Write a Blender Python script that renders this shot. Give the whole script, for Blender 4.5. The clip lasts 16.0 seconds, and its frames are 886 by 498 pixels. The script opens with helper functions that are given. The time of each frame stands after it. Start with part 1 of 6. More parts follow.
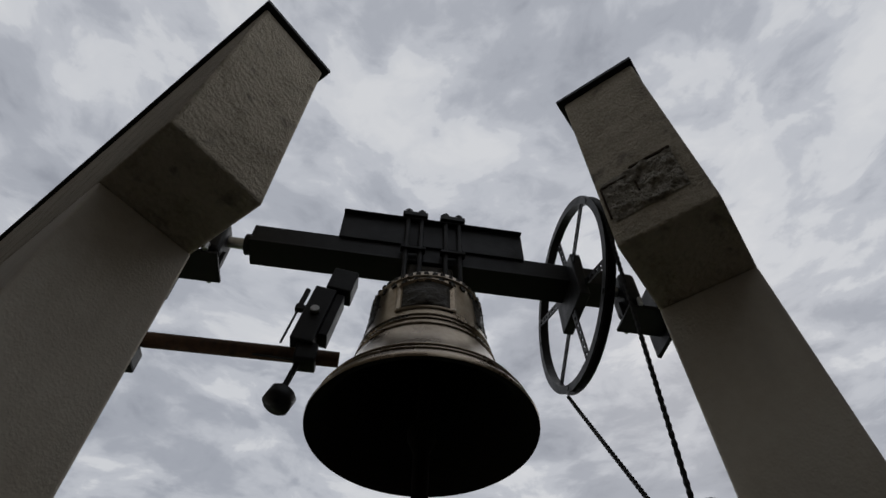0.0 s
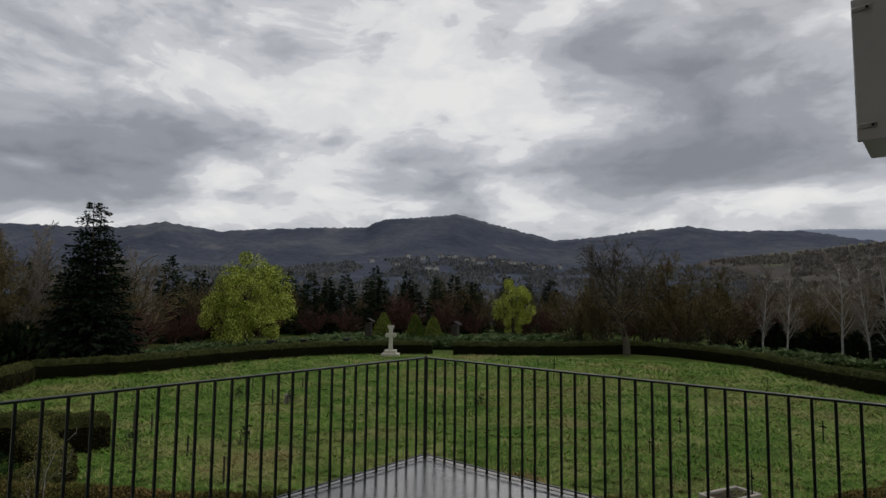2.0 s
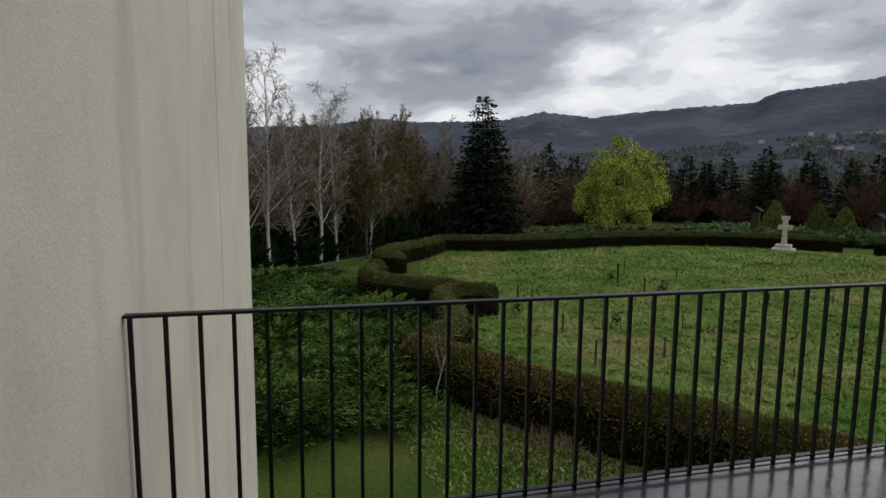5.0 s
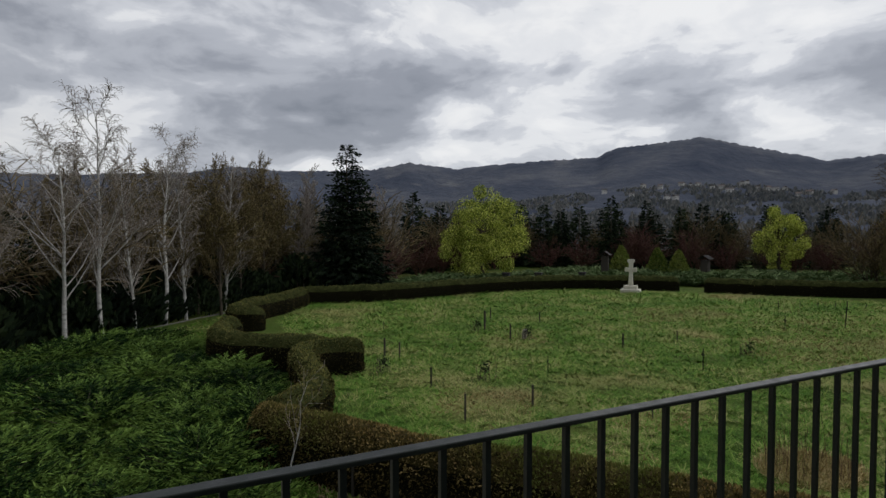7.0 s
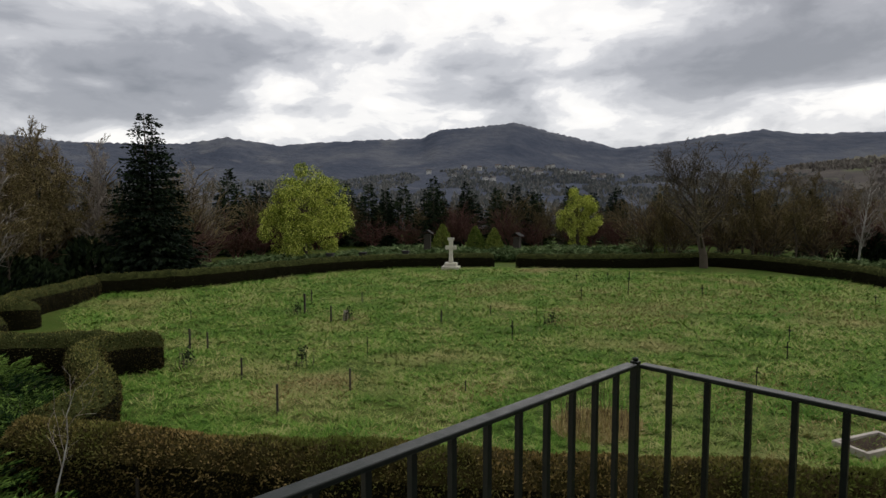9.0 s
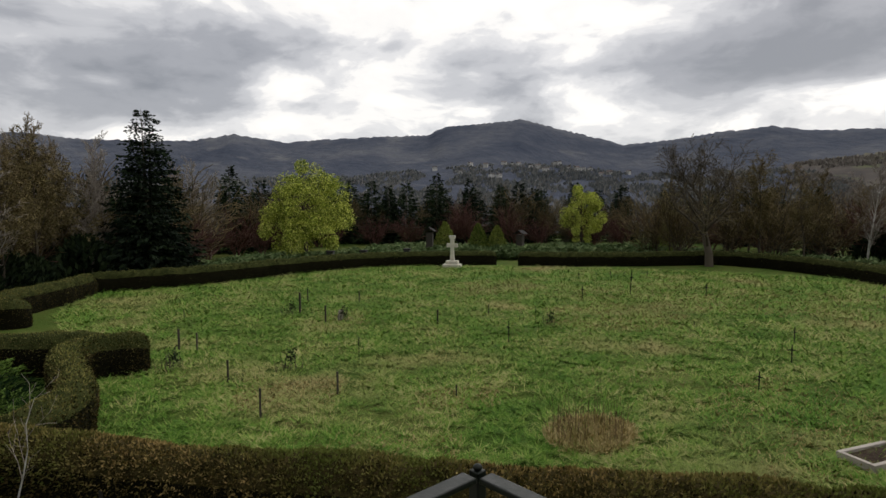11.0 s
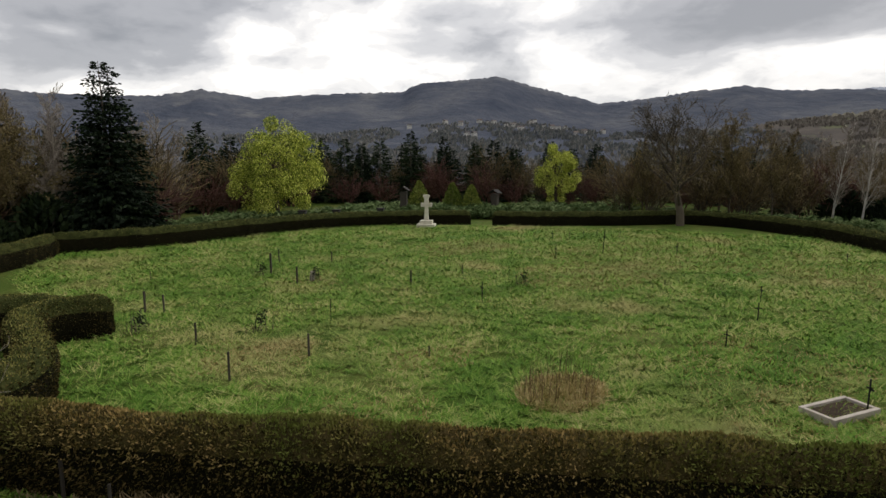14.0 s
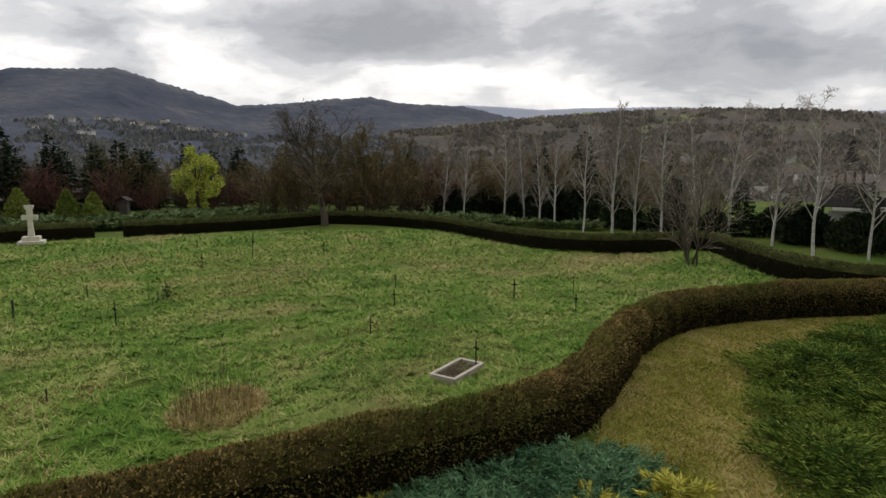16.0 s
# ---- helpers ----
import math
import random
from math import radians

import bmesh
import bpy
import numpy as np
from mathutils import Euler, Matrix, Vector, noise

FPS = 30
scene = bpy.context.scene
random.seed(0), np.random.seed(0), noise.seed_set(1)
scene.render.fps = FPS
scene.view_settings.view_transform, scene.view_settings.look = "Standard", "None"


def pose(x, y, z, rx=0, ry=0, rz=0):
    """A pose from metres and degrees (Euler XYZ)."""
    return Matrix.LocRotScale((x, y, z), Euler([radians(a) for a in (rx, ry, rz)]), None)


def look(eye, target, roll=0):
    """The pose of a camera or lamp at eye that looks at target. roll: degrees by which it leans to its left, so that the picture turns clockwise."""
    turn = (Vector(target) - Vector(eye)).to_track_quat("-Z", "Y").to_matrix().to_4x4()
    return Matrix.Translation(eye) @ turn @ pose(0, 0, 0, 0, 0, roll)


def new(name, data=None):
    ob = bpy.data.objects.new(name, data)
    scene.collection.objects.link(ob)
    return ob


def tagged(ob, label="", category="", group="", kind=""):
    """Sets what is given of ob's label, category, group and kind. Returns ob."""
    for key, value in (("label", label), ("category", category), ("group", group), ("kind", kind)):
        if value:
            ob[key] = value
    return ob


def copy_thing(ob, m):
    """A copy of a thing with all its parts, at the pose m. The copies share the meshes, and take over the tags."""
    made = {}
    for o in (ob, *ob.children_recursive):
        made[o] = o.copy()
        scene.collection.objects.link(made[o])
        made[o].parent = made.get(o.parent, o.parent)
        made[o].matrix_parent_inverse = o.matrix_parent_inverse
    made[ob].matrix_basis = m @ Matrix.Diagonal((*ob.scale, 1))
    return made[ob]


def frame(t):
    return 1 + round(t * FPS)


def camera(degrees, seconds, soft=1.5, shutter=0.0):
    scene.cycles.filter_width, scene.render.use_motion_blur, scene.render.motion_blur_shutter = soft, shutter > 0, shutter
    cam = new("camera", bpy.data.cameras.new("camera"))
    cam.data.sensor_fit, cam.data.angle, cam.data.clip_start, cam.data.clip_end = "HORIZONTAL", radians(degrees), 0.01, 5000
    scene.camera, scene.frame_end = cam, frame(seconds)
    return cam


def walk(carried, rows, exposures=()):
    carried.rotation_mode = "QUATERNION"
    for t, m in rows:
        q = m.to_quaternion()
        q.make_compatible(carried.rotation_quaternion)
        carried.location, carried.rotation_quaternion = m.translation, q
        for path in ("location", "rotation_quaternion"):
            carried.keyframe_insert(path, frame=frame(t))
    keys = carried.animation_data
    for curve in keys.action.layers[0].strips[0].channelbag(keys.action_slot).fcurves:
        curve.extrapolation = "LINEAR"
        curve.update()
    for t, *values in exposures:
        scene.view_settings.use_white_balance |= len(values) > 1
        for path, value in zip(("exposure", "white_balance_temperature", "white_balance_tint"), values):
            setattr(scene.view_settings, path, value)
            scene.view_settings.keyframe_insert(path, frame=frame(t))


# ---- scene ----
cam = camera(75.0, 16.0, soft=1.5)
EXPOSURE = [(0.0, -0.58, 6300, 10), (1.0, -0.36, 6600, 10), (2.0, -0.42, 6500, 10), (3.0, -0.46, 6450, 10), (3.5, -0.17, 6450, 10), (5.8, -0.24, 6350, 10), (7.0, -0.28, 6350, 10), (8.5, -0.02, 6600, 10), (11.0, 0.08, 6800, 10), (12.0, 0.26, 6900, 10),
            (16.0, 0.30, 6950, 10)]
PATH = [
    (0, (-4.945, -4.51, 1.898), (-3.955, -3.784, 3.477), 0.6),
    (0.5, (-4.907, -4.456, 1.9), (-3.775, -3.583, 3.299), 1.0),
    (1, (-4.789, -4.317, 1.795), (-3.423, -3.259, 2.803), 0.5),
    (1.2, (-4.735, -4.269, 1.765), (-3.295, -3.146, 2.581), 0.4),
    (1.5, (-4.593, -4.194, 1.699), (-3.096, -2.98, 2.231), 0.5),
    (2, (-4.396, -4.033, 1.616), (-2.891, -2.725, 1.78), 0.6),
    (2.5, (-4.331, -3.905, 1.6), (-2.852, -2.56, 1.531), 0.6),
    (3, (-4.15, -3.652, 1.564), (-2.897, -2.111, 1.324), 0.6),
    (3.5, (-3.962, -3.462, 1.564), (-3.2, -1.646, 1.215), 0.7),
    (3.7, (-3.905, -3.393, 1.549), (-3.312, -1.516, 1.194), 0.5),
    (5.8, (-3.332, -1.889, 1.558), (-2.869, 0.052, 1.427), 0.2),
    (6, (-3.263, -1.761, 1.546), (-2.726, 0.163, 1.442), -0.1),
    (6.5, (-3.022, -1.526, 1.557), (-2.323, 0.347, 1.481), 0.4),
    (7, (-2.783, -1.318, 1.55), (-1.892, 0.471, 1.478), 0.0),
    (7.5, (-2.643, -1.093, 1.551), (-1.54, 0.571, 1.431), 0.0),
    (8, (-2.511, -1.047, 1.557), (-1.276, 0.519, 1.412), -0.6),
    (8.5, (-2.235, -1.04, 1.559), (-0.868, 0.413, 1.421), -0.0),
    (10.8, (-1.006, -0.903, 1.597), (0.368, 0.542, 1.445), 0.0),
    (11, (-0.934, -0.891, 1.614), (0.421, 0.572, 1.46), 0.0),
    (11.5, (-0.75, -0.783, 1.654), (0.611, 0.668, 1.443), 0.5),
    (12, (-0.648, -0.742, 1.64), (0.728, 0.682, 1.359), 0.4),
    (12.5, (-0.653, -0.719, 1.64), (0.607, 0.807, 1.351), 0.4),
    (13, (-0.688, -0.698, 1.636), (0.444, 0.928, 1.363), 0.4),
    (13.5, (-0.632, -0.686, 1.645), (0.568, 0.889, 1.364), 0.5),
    (14, (-0.57, -0.654, 1.613), (0.836, 0.737, 1.319), 0.2),
    (14.5, (-0.578, -0.683, 1.601), (1.047, 0.445, 1.303), 0.2),
    (15, (-0.557, -0.731, 1.613), (1.24, 0.096, 1.317), 0.2),
    (15.5, (-0.544, -0.795, 1.631), (1.349, -0.219, 1.343), 0.1),
    (16, (-0.526, -0.834, 1.645), (1.419, -0.463, 1.366), 0.2),
]
walk(cam, [(t, look(eye, target, roll)) for t, eye, target, roll in PATH], EXPOSURE)

# ---------------------------------------------------------------- light
SUN_EL, SUN_AZ = 38.0, 8.0      # elevation; azimuth from +x towards +y
world = bpy.data.worlds.new("overcast_sky")
scene.world = world
world.use_nodes = True


def build_sky():
    nt = world.node_tree
    nt.nodes.clear()
    N, Lk = nt.nodes.new, nt.links.new

    def math_node(op, a, b=None, clamp=False):
        n = N("ShaderNodeMath")
        n.operation, n.use_clamp = op, clamp
        for i, v in enumerate((a, b)):
            if v is None:
                continue
            if isinstance(v, (int, float)):
                n.inputs[i].default_value = v
            else:
                Lk(v, n.inputs[i])
        return n.outputs[0]

    out, bg = N("ShaderNodeOutputWorld"), N("ShaderNodeBackground")
    tc, sep = N("ShaderNodeTexCoord"), N("ShaderNodeSeparateXYZ")
    Lk(tc.outputs["Generated"], sep.inputs[0])
    x, y, z = sep.outputs
    # flattened direction: the deck's lumps are wider than high
    lump_at = N("ShaderNodeCombineXYZ")
    Lk(x, lump_at.inputs[0]), Lk(y, lump_at.inputs[1]), Lk(math_node("MULTIPLY", z, 2.3), lump_at.inputs[2])

    def noise_at(vec, scale, detail, rough, w, out="Fac"):
        n = N("ShaderNodeTexNoise")
        n.noise_dimensions = "4D"
        n.inputs["Scale"].default_value, n.inputs["Detail"].default_value = scale, detail
        n.inputs["Roughness"].default_value, n.inputs["W"].default_value = rough, w
        Lk(vec, n.inputs["Vector"])
        return n.outputs[out]

    def vec_math(op, a, b):
        n = N("ShaderNodeVectorMath")
        n.operation = op
        for i, v in enumerate((a, b)):
            if isinstance(v, tuple):
                n.inputs[i].default_value = v
            else:
                Lk(v, n.inputs[i])
        return n.outputs["Value" if op == "DISTANCE" else "Vector"]

    def step(v, lo, hi, to=1.0):
        n = N("ShaderNodeMapRange")
        n.interpolation_type = "SMOOTHSTEP"
        n.inputs["From Min"].default_value, n.inputs["From Max"].default_value, n.inputs["To Max"].default_value = lo, hi, to
        Lk(v, n.inputs[0])
        return n.outputs[0]

    def blend(f, a, b):
        n = N("ShaderNodeMix")
        n.data_type = "RGBA"
        for i, v in ((0, f), (6, a), (7, b)):
            if isinstance(v, tuple):
                n.inputs[i].default_value = (*v, 1)
            elif isinstance(v, float):
                n.inputs[i].default_value = v
            else:
                Lk(v, n.inputs[i])
        return n.outputs[2]

    # billowing edges: the place is shifted by noise before the clouds are drawn
    shift = vec_math("SUBTRACT", noise_at(lump_at.outputs[0], 4.0, 2.5, 0.5, CLOUD_W, "Color"), (0.5, 0.5, 0.5))
    warped = vec_math("ADD", lump_at.outputs[0], vec_math("MULTIPLY", shift, (0.19, 0.19, 0.19)))
    body = math_node("ADD", math_node("MULTIPLY", math_node("SUBTRACT", noise_at(warped, 3.2, 6.0, 0.5, CLOUD_W + 1.0), 0.5), 0.80), 0.485)
    body = math_node("ADD", body, math_node("MULTIPLY", math_node("SUBTRACT", noise_at(warped, 9.0, 6.0, 0.55, CLOUD_W + 3.0), 0.5), 0.72))
    for cx, cy, cz, r, amp in CLOUDS:
        body = math_node("ADD", body, step(vec_math("DISTANCE", warped, (cx, cy, cz)), r, r * 0.2, amp))
    ramp = N("ShaderNodeValToRGB")
    ramp.color_ramp.interpolation = "EASE"
    tones = ((0.28, (0.93, 0.92, 0.905)), (0.40, (0.83, 0.83, 0.835)), (0.46, (0.66, 0.67, 0.70)), (0.57, (0.48, 0.495, 0.535)), (0.72, (0.32, 0.335, 0.375)), (0.92, (0.22, 0.235, 0.27)))
    els = ramp.color_ramp.elements
    while len(els) < len(tones):
        els.new(0.5)
    for el, (at, c) in zip(els, tones):
        el.position, el.color = at, (*c, 1)
    Lk(body, ramp.inputs[0])
    sx, sy, sz = (math.cos(radians(SUN_EL)) * math.cos(radians(SUN_AZ)), math.cos(radians(SUN_EL)) * math.sin(radians(SUN_AZ)), math.sin(radians(SUN_EL)))
    dot = math_node("ADD", math_node("ADD", math_node("MULTIPLY", x, sx), math_node("MULTIPLY", y, sy)), math_node("MULTIPLY", z, sz))
    # overhead the deck is thicker and more even
    lit = blend(math_node("MULTIPLY", step(z, 0.45, 0.85), 0.25), ramp.outputs[0], (0.70, 0.715, 0.76))
    fade = N("ShaderNodeMix")
    fade.data_type, fade.blend_type = "RGBA", "MULTIPLY"
    fade.inputs[0].default_value = 1.0
    Lk(lit, fade.inputs[6])
    side = step(dot, -0.75, 0.35)
    Lk(blend(side, (0.22, 0.225, 0.235), (1.0, 1.0, 1.0)), fade.inputs[7])
    sky = N("ShaderNodeTexSky")
    sky.sky_type, sky.sun_disc = "NISHITA", False
    sky.sun_elevation, sky.sun_rotation = radians(SUN_EL), radians(90 - SUN_AZ)
    dim = N("ShaderNodeMix")
    dim.data_type, dim.blend_type = "RGBA", "MULTIPLY"
    dim.inputs["Factor"].default_value = 1.0
    Lk(sky.outputs[0], dim.inputs[6])
    dim.inputs[7].default_value = (0.1, 0.1, 0.1, 1)
    mix = N("ShaderNodeMix")
    mix.data_type = "RGBA"
    mix.inputs["Factor"].default_value = 0.94
    Lk(dim.outputs[2], mix.inputs[6])
    Lk(fade.outputs[2], mix.inputs[7])
    Lk(mix.outputs[2], bg.inputs[0])
    bg.inputs[1].default_value = SKY_STRENGTH
    Lk(bg.outputs[0], out.inputs[0])


CLOUD_W, SKY_STRENGTH = 2.3, 1.15
CLOUDS = [(0.17, 0.97, 0.46, 0.32, 0.228), (0.32, 0.93, 0.42, 0.23, 0.247), (0.46, 0.85, 0.58, 0.13, 0.133), (0.52, 0.8, 0.7, 0.18, -0.11), (0.46, 0.87, 0.44, 0.1, -0.08), (0.59, 0.76, 0.61, 0.09, 0.095), (0.7, 0.67, 0.56, 0.16, 0.114), (0.91, 0.33, 0.55, 0.25, 0.095), (0.86, 0.41, 0.66, 0.14, -0.05), (0.78, 0.57, 0.63, 0.16, -0.1), (0.84, 0.52, 0.37, 0.19, -0.07), (0.96, 0.22, 0.36, 0.17, -0.09), (0.23, 0.96, 0.42, 0.04, -0.15), (0.85, 0.48, 0.5, 0.33, 0.152), (0.97, 0.21, 0.37, 0.16, -0.1), (0.81, 0.56, 0.39, 0.14, -0.09), (0.7, 0.7, 0.33, 0.15, -0.07), (0.95, -0.25, 0.46, 0.36, 0.19), (0.99, -0.08, 0.31, 0.14, -0.05), (0.93, -0.36, 0.28, 0.3, 0.228), (0.95, -0.3, 0.2, 0.1, -0.1), (0.93, 0.3, 0.49, 0.2, 0.133), (0.98, 0.08, 0.47, 0.13, 0.114), (-0.11, 0.98, 0.36, 0.24, -0.06), (-0.13, 0.96, 0.58, 0.25, 0.095), (0.05, 0.97, 0.51, 0.11, -0.07), (0.13, 0.95, 0.69, 0.26, 0.114), (0.67, 0.68, 0.69, 0.28, -0.08), (0.84, 0.51, 0.43, 0.19, -0.09), (0.88, 0.33, 0.81, 0.22, 0.228), (0.43, 0.86, 0.6, 0.18, 0.171), (0.71, 0.59, 0.86, 0.29, -0.08), (0.94, 0.24, 0.51, 0.24, 0.114), (0.41, 0.69, 1.37, 0.27, -0.05), (0.83, 0.22, 1.17, 0.29, 0.095)]
build_sky()
sun_data = bpy.data.lights.new("sun", "SUN")
sun_data.energy, sun_data.angle, sun_data.color = 1.0, radians(80), (1.0, 0.97, 0.93)
sun = new("sun", sun_data)
sun.matrix_world = look((0, 0, 0), (-math.cos(radians(SUN_EL)) * math.cos(radians(SUN_AZ)), -math.cos(radians(SUN_EL)) * math.sin(radians(SUN_AZ)), -math.sin(radians(SUN_EL))))


# ---------------------------------------------------------------- materials
def material(name, rough=0.8, metal=0.0, colors=((0.5, 0.5, 0.5), (0.4, 0.4, 0.4)), scale=3.0, detail=6.0, fine=30.0, bump=0.0, bump_scale=60.0, rough_span=0.1,
             island=0.0, rand=0.0, stain=None, coat=0.0, spec=0.5, stretch=(1, 1, 1), dist=0.02, two=False):
    m = bpy.data.materials.new(name)
    m.use_nodes = True
    nt = m.node_tree
    N, Lk = nt.nodes.new, nt.links.new
    b = nt.nodes["Principled BSDF"]
    b.inputs["Metallic"].default_value = metal
    b.inputs["Specular IOR Level"].default_value = spec
    b.inputs["Coat Weight"].default_value = coat
    tc, mp = N("ShaderNodeTexCoord"), N("ShaderNodeMapping")
    mp.inputs["Scale"].default_value = stretch
    Lk(tc.outputs["Object"], mp.inputs[0])

    def noise_tex(s, d, rough_v=0.55):
        n = N("ShaderNodeTexNoise")
        n.inputs["Scale"].default_value, n.inputs["Detail"].default_value, n.inputs["Roughness"].default_value = s, d, rough_v
        Lk(mp.outputs[0], n.inputs["Vector"])
        return n.outputs[0]

    ramp = N("ShaderNodeValToRGB")
    els = ramp.color_ramp.elements
    while len(els) < len(colors):
        els.new(0.5)
    for i, (e, c) in enumerate(zip(els, colors)):
        e.position, e.color = 0.32 + 0.36 * i / (len(colors) - 1), (*c, 1)
    a, f = noise_tex(scale, detail), noise_tex(fine, 3.0)
    mx = N("ShaderNodeMix")
    mx.inputs["Factor"].default_value = 0.3
    Lk(a, mx.inputs[2]), Lk(f, mx.inputs[3])
    fac = mx.outputs[0]
    if island:
        geo, ad = N("ShaderNodeNewGeometry"), N("ShaderNodeMath")
        ad.operation, ad.inputs[1].default_value, ad.inputs[2].default_value = "MULTIPLY_ADD", island, -island / 2
        Lk(geo.outputs["Random Per Island"], ad.inputs[0])
        s2 = N("ShaderNodeMath")
        Lk(ad.outputs[0], s2.inputs[0]), Lk(fac, s2.inputs[1])
        fac = s2.outputs[0]
    if rand:
        oi, ad = N("ShaderNodeObjectInfo"), N("ShaderNodeMath")
        ad.operation, ad.inputs[1].default_value, ad.inputs[2].default_value = "MULTIPLY_ADD", rand, -rand / 2
        Lk(oi.outputs["Random"], ad.inputs[0])
        s2 = N("ShaderNodeMath")
        Lk(ad.outputs[0], s2.inputs[0]), Lk(fac, s2.inputs[1])
        fac = s2.outputs[0]
    Lk(fac, ramp.inputs[0])
    col = ramp.outputs[0]
    if stain:
        scol, sscale, lo, hi, sstretch = stain
        m2, n2, r2, mm = N("ShaderNodeMapping"), N("ShaderNodeTexNoise"), N("ShaderNodeMapRange"), N("ShaderNodeMix")
        m2.inputs["Scale"].default_value = sstretch
        Lk(tc.outputs["Object"], m2.inputs[0]), Lk(m2.outputs[0], n2.inputs["Vector"])
        n2.inputs["Scale"].default_value, n2.inputs["Detail"].default_value = sscale, 7.0
        r2.inputs["From Min"].default_value, r2.inputs["From Max"].default_value = lo, hi
        Lk(n2.outputs[0], r2.inputs[0])
        mm.data_type = "RGBA"
        Lk(r2.outputs[0], mm.inputs["Factor"]), Lk(col, mm.inputs[6])
        mm.inputs[7].default_value = (*scol, 1)
        col = mm.outputs[2]
    Lk(col, b.inputs["Base Color"])
    rr = N("ShaderNodeMapRange")
    rr.inputs["From Min"].default_value, rr.inputs["From Max"].default_value = 0.3, 0.7
    rr.inputs["To Min"].default_value, rr.inputs["To Max"].default_value = max(0.02, rough - rough_span), min(1, rough + rough_span)
    Lk(a, rr.inputs[0]), Lk(rr.outputs[0], b.inputs["Roughness"])
    if bump:
        bp = N("ShaderNodeBump")
        bp.inputs["Strength"].default_value, bp.inputs["Distance"].default_value = bump, dist
        Lk(noise_tex(bump_scale, 5.0, 0.6), bp.inputs["Height"]), Lk(bp.outputs[0], b.inputs["Normal"])
    return m


